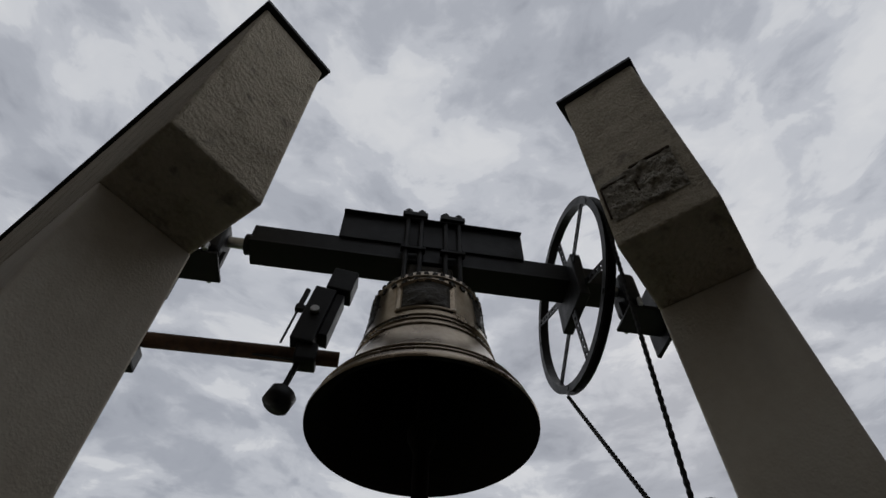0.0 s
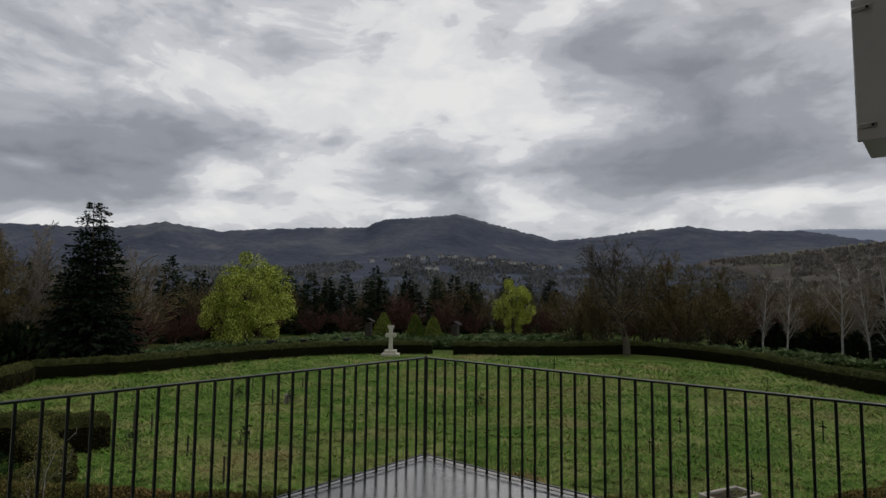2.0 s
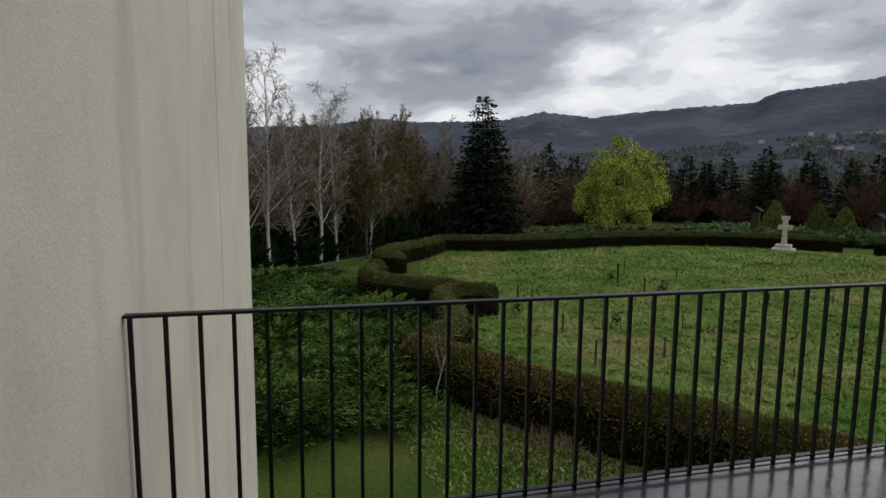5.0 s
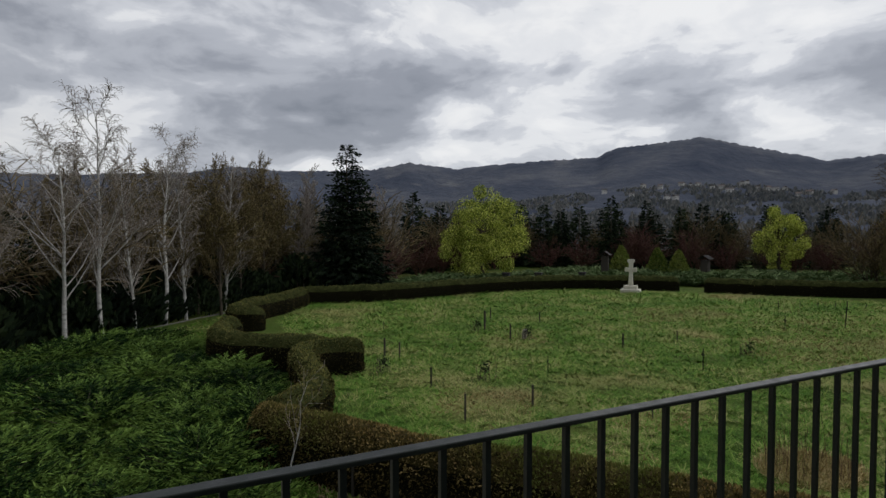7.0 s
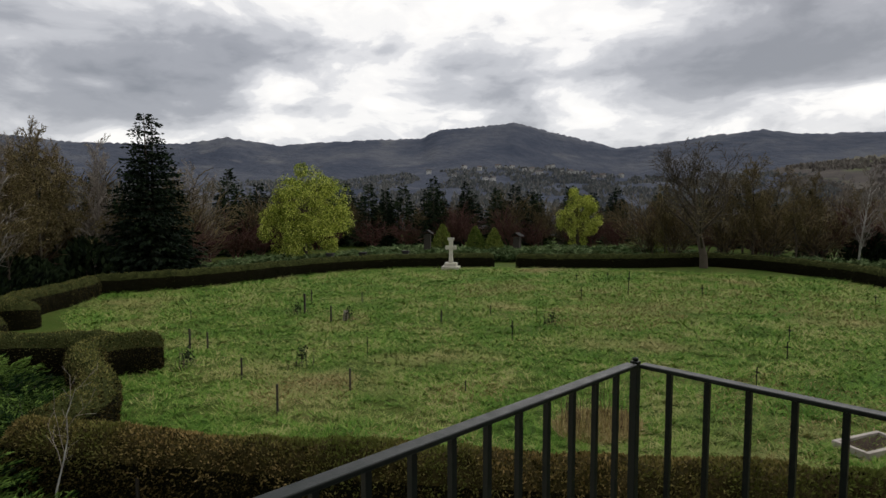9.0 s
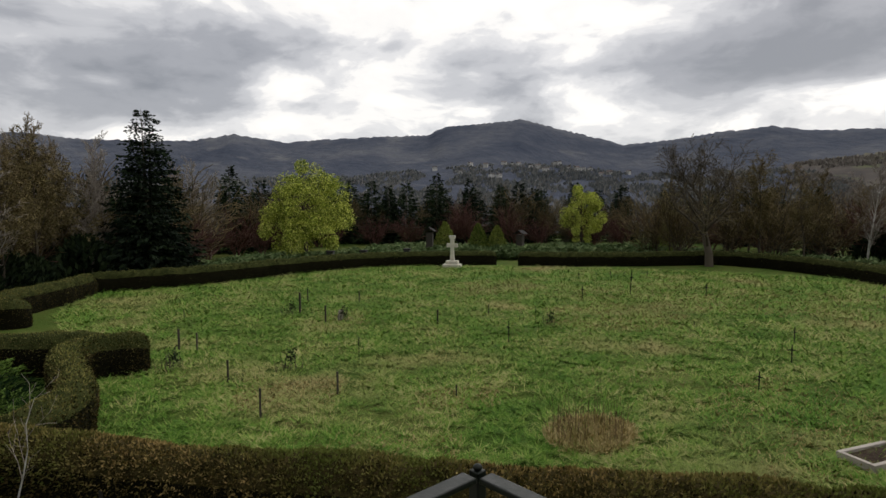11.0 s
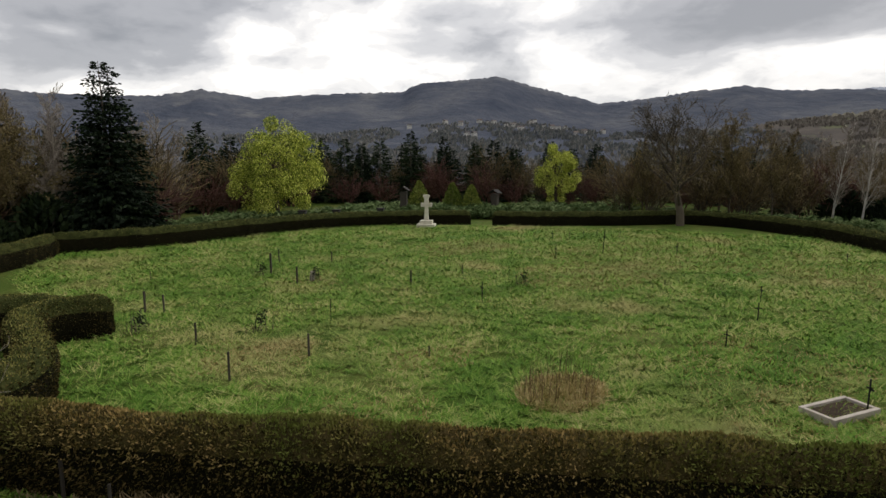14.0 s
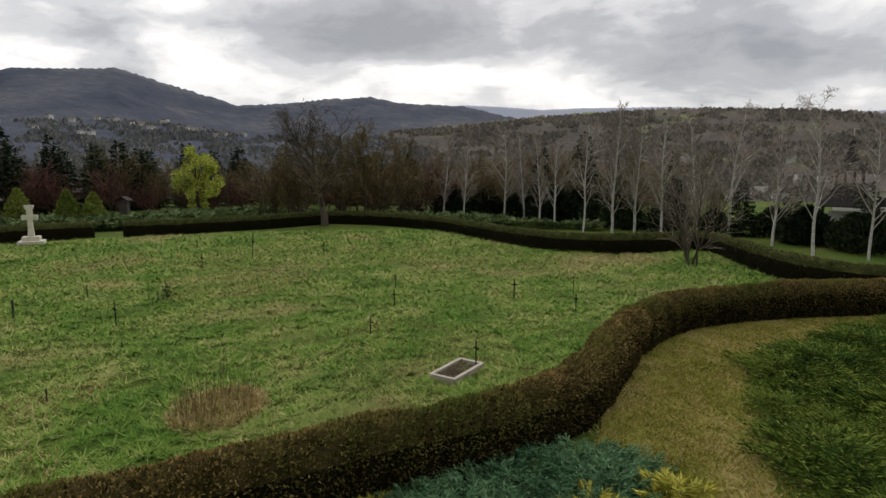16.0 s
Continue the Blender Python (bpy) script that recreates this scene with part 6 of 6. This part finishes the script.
left_wood = [(-14, 47), (-11, 50), (-9, 46), (-8, 53), (-5, 57), (-3, 52), (-1, 56), (1, 60), (3, 64), (5, 61), (7, 66), (9, 70), (11, 71), (13, 69), (15, 68), (20, 68), (23, 72), (27, 76)]
plant(red_b, [(x + rng_s.uniform(-1.5, 1.5), y + rng_s.uniform(-1.5, 1.5), rng_s.uniform(7, 10.5)) for x, y in left_wood], 19, first=False)
plant(red_a, [(x + rng_s.uniform(-1.5, 1.5), y - 1.5, rng_s.uniform(4, 6)) for x, y in left_wood[10:]], 20, first=False)
# leafless wood behind the right-hand birches
wood = [(98, 10), (101, 2), (97, -4), (92, -11), (88, -17), (84, -23), (104, 18), (106, -2), (99, -12), (93, -20), (109, 8)]
plant(red_b, [(x + rng_s.uniform(-2, 2), y + rng_s.uniform(-2, 2), rng_s.uniform(5.5, 8.5)) for x, y in wood], 16, first=False)
plant(olive, [(x * 1.1 + rng_s.uniform(-2, 2), y * 1.1 + rng_s.uniform(-2, 2), rng_s.uniform(9, 12)) for x, y in wood[:5]], 17, first=False)

deep = [(rng_s.uniform(92, 142), rng_s.uniform(-36, 24)) for q in range(70)]
deep = [(x, y if y > -24 else y + 30) for x, y in deep]
plant(red_b, [(x, y, rng_s.uniform(6, 9.5)) for x, y in deep[:30]], 23, first=False)
plant(pale, [(x, y, rng_s.uniform(8, 12)) for x, y in deep[30:52]], 24, first=False)
plant(olive_b, [(x, y, rng_s.uniform(7, 11)) for x, y in deep[52:]], 25, first=False)

thuja = cone_shrub("thuja", 201, 4.6, 1.5, 2600, 0.30, "thuja", "pointed yellow-green thuja behind the hedge", "thujas")
plant(thuja, [(62.0, 66.6, 5.1), (66.5, 63.6, 4.8), (68.4, 61.2, 4.5), (90, 44, 4.6)], 18)
under = cone_shrub("evergreen_shrub", 207, 3.4, 2.3, 950, 0.62, "needle", "dark low evergreen shrub under the trees", "evergreen undergrowth")
low = [(-14, 38), (-12, 42), (-9.5, 45.5), (-7.5, 48), (-5.5, 50.5), (-3.2, 52.5), (-0.8, 54.5), (1.6, 57), (4, 59.5), (6.8, 62), (9.8, 64.5), (13, 67), (20.5, 67), (94, 10), (92, 4), (88, -2), (83, -6.5), (78, -11), (75.5, -15.5),
       (75, -19.5), (70.5, -25.5), (64, -27.5), (59.5, -29), (97, 16), (-17, 34), (17, 69)]
low2 = [(x + rng_s.uniform(-1.6, 1.6), y + rng_s.uniform(-1.6, 1.6)) for x, y in low for q in range(3)]
plant(under, [(x, y, rng_s.uniform(2.2, 4.6) * (0.82 if y < -12 else 1.0)) for x, y in low2], 19)
(sv, sf, sm), (wv, wf) = juniper_mesh(49, 30, 1.5, 0.75, 0.34, "ground_cover")
mound = make_plant("juniper", [("foliage", sv, sf, sm, ""), ("stem_frame", wv, wf, "bark", "")], "", "shrub", "ground cover")
tagged(mound, "broad green ground-cover juniper behind the far hedge", "shrub", "ground cover")
far_beds = [(22 + 2.6 * i, 62.5 + 0.5 * math.sin(i), i * 40, 1.9) for i in range(14)] + [(60 + 2.4 * i, 57 - 2.4 * i, i * 50, 1.7) for i in range(8)] + [(82 - 0.6 * i, 27 - 3.2 * i, i * 70, 1.6) for i in range(11)] + [(26 + 3 * i, 66.5, i * 33, 2.2) for i in range(8)] + [(50 + 2.6 * i, 70 - 2.2 * i, i * 61, 2.2) for i in range(12)] + [(56 + 2.6 * i, 73 - 2.3 * i, i * 47, 2.3) for i in range(13)] + [(84 - 0.3 * i, 36 - 3.4 * i, i * 29, 2.0) for i in range(9)]
scatter(mound, far_beds)


# ---------------------------------------------------------------- cemetery things
def build_stone_cross():
    cross = thing("stone_cross", pose(48.9, 51.2, gz(48.9, 51.2), 0, 0, -52), "pale limestone cross with round-ended arms on a stepped plinth", "stone cross")
    part("plinth", box(-1.12, 1.12, -0.9, 0.9, -0.1, 0.42, 0.04), "stone", cross)
    part("step", box(-0.78, 0.78, -0.6, 0.6, 0.423, 0.86, 0.05), "stone", cross)
    bm = bmesh.new()
    prof = [(-0.30, 0.86), (-0.24, 1.5), (-0.21, 2.55), (-0.62, 2.50), (-0.70, 2.60), (-0.70, 2.94), (-0.62, 3.04), (-0.24, 3.0), (-0.25, 3.55), (-0.42, 3.80), (-0.40, 4.02)]
    prof = prof + [(-x, z) for x, z in reversed(prof)]
    front = [bm.verts.new((x, -0.20, z)) for x, z in prof]
    f = bm.faces.new(front)
    ext = bmesh.ops.extrude_face_region(bm, geom=[f])
    for v in ext["geom"]:
        if isinstance(v, bmesh.types.BMVert):
            v.co.y = 0.20
    bmesh.ops.bevel(bm, geom=[e for e in bm.edges if e.calc_face_angle(0) > 0.6], offset=0.035, segments=2, affect="EDGES")
    part("shaft", bm, "stone", cross, "weathered pale cross shaft")


def iron_cross(seed, h):
    rng = random.Random(seed)
    root = thing("grave_cross", Matrix.Identity(4), "small dark iron grave cross in the grass", "grave cross", "iron grave crosses")
    part("upright", box(-0.03, 0.03, -0.014, 0.014, -0.15, h, 0.006), "iron", root)
    part("crossbar", box(-0.2, 0.2, -0.018, -0.0145, h * 0.70, h * 0.70 + 0.055, 0.001), "iron", root)
    part("boss", rod((0, -0.019, h * 0.70 + 0.03), (0, -0.032, h * 0.70 + 0.03), 0.075, seg=12), "iron", root)
    return root


def stake(seed, h):
    root = thing("wooden_stake", Matrix.Identity(4), "short dark weathered stake in the meadow", "stake", "meadow stakes")
    bm = box(-0.045, 0.045, -0.035, 0.035, -0.15, h, 0.012)
    roughen(bm, 0.012, 9.0, 2)
    part("post", bm, "old_wood", root)
    return root


build_stone_cross()
ic = iron_cross(1, 1.15)
CROSSES = [(20.6, 1.9, 1.15), (23.2, 19.8, 1.25), (29.4, 22.8, 0.9), (39.7, 26.0, 1.1), (49.7, 33.1, 0.95), (51.2, 32.0, 0.95), (53.3, 31.6, 0.9), (54.5, 30.7, 0.9), (55.7, 28.7, 0.95), (48.3, 19.5, 1.1), (29.8, 7.7, 1.0), (34.4, 8.9, 1.0), (24.3, 7.3, 0.85), (53.0, 12.0, 0.8),
           (54.5, 8.4, 0.8), (33.2, 1.3, 1.2), (35.2, -2.2, 1.2), (31.0, -2.2, 0.9), (15.0, 22.4, 1.15)]
ic["h"] = 1.15
plant(ic, CROSSES, 31)
tall = iron_cross(2, 2.2)
tagged(tall, "taller dark iron cross standing in the far meadow", "grave cross", "iron grave crosses")
tall.matrix_world = pose(43.8, 24.0, gz(43.8, 24.0), 0, 3, -50)
sk = stake(3, 1.1)
sk["h"] = 1.1
plant(sk, [(7.9, 18.2, 1.12), (8.8, 23.2, 1.0), (11.3, 18.5, 1.0), (14.6, 15.1, 0.55), (23.6, 26.1, 1.0), (35.1, 14.7, 0.4), (9.1, 30.2, 1.2), (9.8, 29.6, 1.0), (12.3, 38.9, 0.7), (19.2, 35.8, 1.5), (25.0, 36.9, 0.9), (21.7, 39.1, 1.2), (28.5, 26.2, 0.8), (18.6, 31.4, 1.2), (2.0, 13.9, 1.0), (2.5, 12.2, 0.9)], 32)


def build_grave():
    g = thing("grave", pose(19.9, 2.5, gz(19.9, 2.5), 0, 0, -22), "grave bed framed by pale stone kerbs, filled with bare soil", "grave")
    for x0, x1, y0, y1 in ((-1.08, 1.08, -0.56, -0.42), (-1.08, 1.08, 0.42, 0.56), (-1.08, -0.94, -0.416, 0.416), (0.94, 1.08, -0.416, 0.416)):
        part("kerb", box(x0, x1, y0, y1, -0.1, 0.22, 0.02), "grave_stone", g)
    bm = box(-0.936, 0.936, -0.416, 0.416, -0.1, 0.13)
    roughen(bm, 0.04, 4.0, 6)
    part("soil", bm, "soil", g, "bare brown soil")


build_grave()


def build_reeds():
    """A clump of dry stalks and straw."""
    rng = np.random.default_rng(9)
    root = thing("dry_shrub", pose(15.1, 9.3, gz(15.1, 9.3)), "clump of dry brown stalks with straw at its foot", "shrub")
    segs = []
    for i in range(100):
        a, r = rng.uniform(0, 6.283), 1.5 * rng.random() ** 0.35
        x, y = r * math.cos(a), r * math.sin(a) * 0.8
        h = rng.uniform(0.35, 1.9) * (1.15 - 0.25 * r)
        dx, dy = rng.normal(size=2) * 0.16
        segs.append((x, y, -0.05, x + dx * 0.5, y + dy * 0.5, h * 0.55, 0.008, 0.006))
        segs.append((x + dx * 0.5, y + dy * 0.5, h * 0.55, x + dx * 1.2, y + dy * 1.2, h, 0.006, 0.003))
    v, f = tubes(segs, 3)
    obj_from("stalk_clump", v, f, "dry_stalk", root, kind="stuff")
    n = 5200
    a, r = rng.uniform(0, 6.283, n), 1.7 * np.sqrt(rng.random(n))
    pos = np.stack([r * np.cos(a), r * np.sin(a) * 0.8, rng.uniform(0.0, 0.12, n)], 1)
    v, f = sprigs(pos, rng.normal(size=(n, 3)) + np.array([[0, 0, 0.3]]), rng.uniform(0.15, 0.4, n), 0.035, rng)
    obj_from("straw", v, f, "meadow_straw", root, "pale straw")


build_reeds()


def grave_plant(x, y, kind):
    rng = np.random.default_rng(int(x * 10))
    root = thing("grave_planting", pose(x, y, gz(x, y)), "neglected grave with a small dark shrub and stones" if kind else "low grave mound with dead stalks", "grave", "overgrown graves")
    segs = []
    for i in range(26):
        p = rng.normal(size=2) * 0.30
        d = rng.normal(size=2) * 0.16
        segs.append((p[0], p[1], -0.02, p[0] + d[0], p[1] + d[1], rng.uniform(0.3, 1.0), 0.012, 0.005))
    v, f = tubes(segs, 3)
    obj_from("stalk_clump", v, f, "bark", root, kind="stuff")
    bm = bmesh.new()
    bmesh.ops.create_icosphere(bm, subdivisions=3, radius=0.5)
    for vv in bm.verts:
        vv.co = Vector((vv.co.x * 1.5, vv.co.y * 0.8, vv.co.z * 0.16)) * (1 + 0.22 * noise.noise(vv.co * 4 + Vector((x, y, 0))))
    part("mound", bm, "grass", root, "", True)
    if kind:
        part("stone", box(-0.18, 0.18, 0.30, 0.42, 0, 0.72, 0.05, m=Matrix.Rotation(0.2, 4, "X")), "grave_stone", root, "small pale headstone")
    n = 90
    pos = rng.normal(size=(n, 3)) * np.array([[0.13, 0.11, 0.2]]) + np.array([[0.1, 0, 0.62]])
    v, f = sprigs(pos, rng.normal(size=(n, 3)) + np.array([[0, 0, 0.5]]), 0.15, 0.07, rng)
    obj_from("foliage", v, f, "needle", root)


for gx, gy, gk in ((19.6, 30.9, 1), (18.2, 35.4, 0), (11.6, 23.0, 0), (7.6, 26.6, 0), (28.4, 20.9, 0)):
    grave_plant(gx, gy, gk)


def sapling(seed, x, y, h):
    rng = np.random.default_rng(seed)
    segs = ([], [], [])
    grow(rng, (0, 0, -0.05), (0.03, 0.02, 1), h, 0.028, 0, segs, dict(SHRUB, kids=(7, 3), thin=0.006, ratio=(0.35, 0.5)))
    root = thing("sapling", pose(x, y, gz(x, y)), "thin leafless sapling beside the hedge", "sapling", "saplings")
    v, f = tubes(segs[0], 6)
    obj_from("trunk", v, f, "birch", root)
    v, f = tubes(segs[1] + segs[2], 3)
    obj_from("twig_crown", v, f, "twig", root, kind="stuff")


sapling(3, 0.55, 15.2, 3.4)
sapling(5, 1.9, 15.4, 1.6)
# tuft of dead straw among the junipers
rng_t = np.random.default_rng(15)
for tx, ty in ((-4.8, 26.8), (0.2, 20.6), (3.4, 12.0)):
    tuft = thing("straw_tuft", pose(tx, ty, gz(tx, ty) + 0.1), "pale tuft of dead grass", "grass tuft", "straw tufts")
    n = 420
    pos = rng_t.normal(size=(n, 3)) * np.array([[0.4, 0.4, 0.05]])
    v, f = sprigs(pos, rng_t.normal(size=(n, 3)) * 0.5 + np.array([[0, 0, 0.8]]), rng_t.uniform(0.15, 0.42, n), 0.03, rng_t)
    obj_from("blade_tuft", v, f, "straw", tuft)


def litter_bin(x, y):
    root = thing("litter_bin", pose(x, y, gz(x, y), 0, 0, -50), "dark litter bin behind the hedge", "bin", "litter bins")
    part("body", box(-0.42, 0.42, -0.42, 0.42, 0.0, 1.75, 0.05), "dark_plastic", root)
    part("lid", box(-0.5, 0.5, -0.5, 0.5, 1.755, 1.95, 0.06), "slate", root)


for bx, by in ((42.6, 61.4), (48.6, 59.8), (38.6, 63.0)):
    litter_bin(bx, by)


def shelter(x, y, turn, h):
    root = thing("candle_shelter", pose(x, y, gz(x, y), 0, 0, turn), "small dark wooden shelter with a pitched roof", "shelter", "wooden shelters")
    part("body", box(-0.6, 0.6, -0.5, 0.5, 0, h - 0.7, 0.03), "old_wood", root)
    for s in (-1, 1):
        part("roof", box(-1.05, 1.05, -0.02, 1.05, -0.03, 0.03, m=Matrix.Translation((0, 0, h)) @ Matrix.Rotation(math.pi if s < 0 else 0, 4, "Z") @ Matrix.Rotation(radians(-33), 4, "X")), "slate", root, "pitched roof slope")


shelter(58.4, 66.2, 40, 4.4)
shelter(70.6, 58.2, 20, 3.9)


# ---------------------------------------------------------------- far houses
def house(name, x, y, z, w, d, h, roof_h, turn, label, group):
    root = thing(name, pose(x, y, z, 0, 0, turn), label, "house", group)
    part("wall", box(-w / 2, w / 2, -d / 2, d / 2, -4, h), "render_white", root)
    bm = bmesh.new()
    o = 0.5
    a = [bm.verts.new(p) for p in ((-w / 2 - o, -d / 2 - o, h), (w / 2 + o, -d / 2 - o, h), (w / 2 + o, d / 2 + o, h), (-w / 2 - o, d / 2 + o, h), (-w / 2 - o, 0, h + roof_h), (w / 2 + o, 0, h + roof_h))]
    for f in ((0, 1, 5, 4), (2, 3, 4, 5), (0, 4, 3), (1, 2, 5), (3, 2, 1, 0)):
        bm.faces.new([a[i] for i in f])
    part("roof", bm, "roof", root)
    for i in range(3):
        for s in (-1, 1):
            xx = -w / 2 + w * (i + 0.5) / 3
            part("window", box(xx - 0.6, xx + 0.6, s * (d / 2 + 0.02) - 0.02, s * (d / 2 + 0.02) + 0.02, h * 0.45, h * 0.45 + 1.5), "slate", root)
    return root


rng_h = random.Random(55)
for azd in (44.5, 43, 41.7, 41.2, 40.4, 39.8, 38.6, 37.9, 37.2, 36.3, 35.9, 35.0, 34.2, 33.7, 33.0, 32.0, 31.2, 42.4, 45.5, 48, 29.5):
    frac = rng_h.choice((0.99, 0.97, 0.93, 0.88, 0.80))
    k = int(round(frac * 33))
    rr = float(slope_r[k])
    house("house", rr * math.cos(radians(azd)), rr * math.sin(radians(azd)), float(slope_z(azd, k / 33)) + 2, rng_h.uniform(7, 14), rng_h.uniform(6, 9), rng_h.uniform(3.5, 6), rng_h.uniform(2, 3.5), rng_h.uniform(0, 180), "small far house with pale walls on the hillside", "hillside village")
for azd, frac in ((-16, 0.25), (-18, 0.3), (-19.5, 0.22), (-21, 0.34), (-22.5, 0.28), (-12, 0.45), (-8, 0.4), (-24.5, 0.2), (-20, 0.5)):
    k = int(round(frac * 33))
    rr = float(right_r[k])
    house("house", rr * math.cos(radians(azd)), rr * math.sin(radians(azd)), float(right_z(azd, k / 33)) + 2, rng_h.uniform(10, 18), rng_h.uniform(8, 11), rng_h.uniform(5, 7), rng_h.uniform(3, 4.5), rng_h.uniform(0, 180), "pale far house in the valley", "valley houses")


def build_pavilion():
    x, y = 77.0, -35.6
    pv = thing("pavilion", pose(x, y, gz(x, y), 0, 0, -24), "open pavilion with dark hipped roof, turret and flared spire", "pavilion")
    part("floor_slab", box(-3.2, 3.2, -3.2, 3.2, -0.4, 0.25, 0.03), "coping", pv)
    for px in (-2.4, -0.8, 0.8, 2.4):
        for py in (-2.4, 2.4):
            part("post", box(px - 0.11, px + 0.11, py - 0.11, py + 0.11, 0.25, 3.4, 0.02), "old_wood", pv)
    part("back_panel", box(2.15, 2.28, -1.9, 1.9, 0.25, 2.6, 0.02), "render_white", pv, "pale inner wall panel")
    bm = bmesh.new()
    rings = [[bm.verts.new((sx * r, sy * r, z)) for sx, sy in ((-1, -1), (1, -1), (1, 1), (-1, 1))] for r, z in ((3.15, 3.3), (3.2, 3.42), (2.2, 4.35), (1.5, 5.6))]
    for a, b in zip(rings, rings[1:]):
        for i in range(4):
            bm.faces.new((a[i], a[(i + 1) % 4], b[(i + 1) % 4], b[i]))
    bm.faces.new(rings[0][::-1]), bm.faces.new(rings[-1])
    part("roof", bm, "slate", pv, "dark hipped roof with flared eaves")
    part("turret_base", box(-1.45, 1.45, -1.45, 1.45, 5.604, 6.1, 0.03), "old_wood", pv)
    for px in (-1.3, -0.45, 0.45, 1.3):
        for py in (-1.3, 1.3):
            part("turret_post", box(px - 0.13, px + 0.13, py - 0.13, py + 0.13, 6.1, 7.6, 0.02), "old_wood", pv)
    for py in (-0.45, 0.45):
        for px in (-1.3, 1.3):
            part("turret_post", box(px - 0.13, px + 0.13, py - 0.13, py + 0.13, 6.1, 7.6, 0.02), "old_wood", pv)
    spire = part("spire", lathe([(0.01, 7.58), (1.75, 7.6), (1.72, 7.7), (1.05, 8.5), (0.6, 9.6), (0.3, 10.8), (0.10, 11.6), (0.01, 11.62)], 8), "slate", pv, "flared dark spire")
    part("finial", rod((0, 0, 11.6), (0, 0, 12.5), 0.05, 0.04, 8), "stone", spire, "pale upright finial")




build_pavilion()
for hx, hy, hw, hd, hh, hr, ht in ((104.0, -53.0, 13, 8, 4.4, 2.6, 62),):
    house("house", hx, hy, gz(hx, hy), hw, hd, hh, hr, ht, "pale-walled village house behind the birches", "village houses")
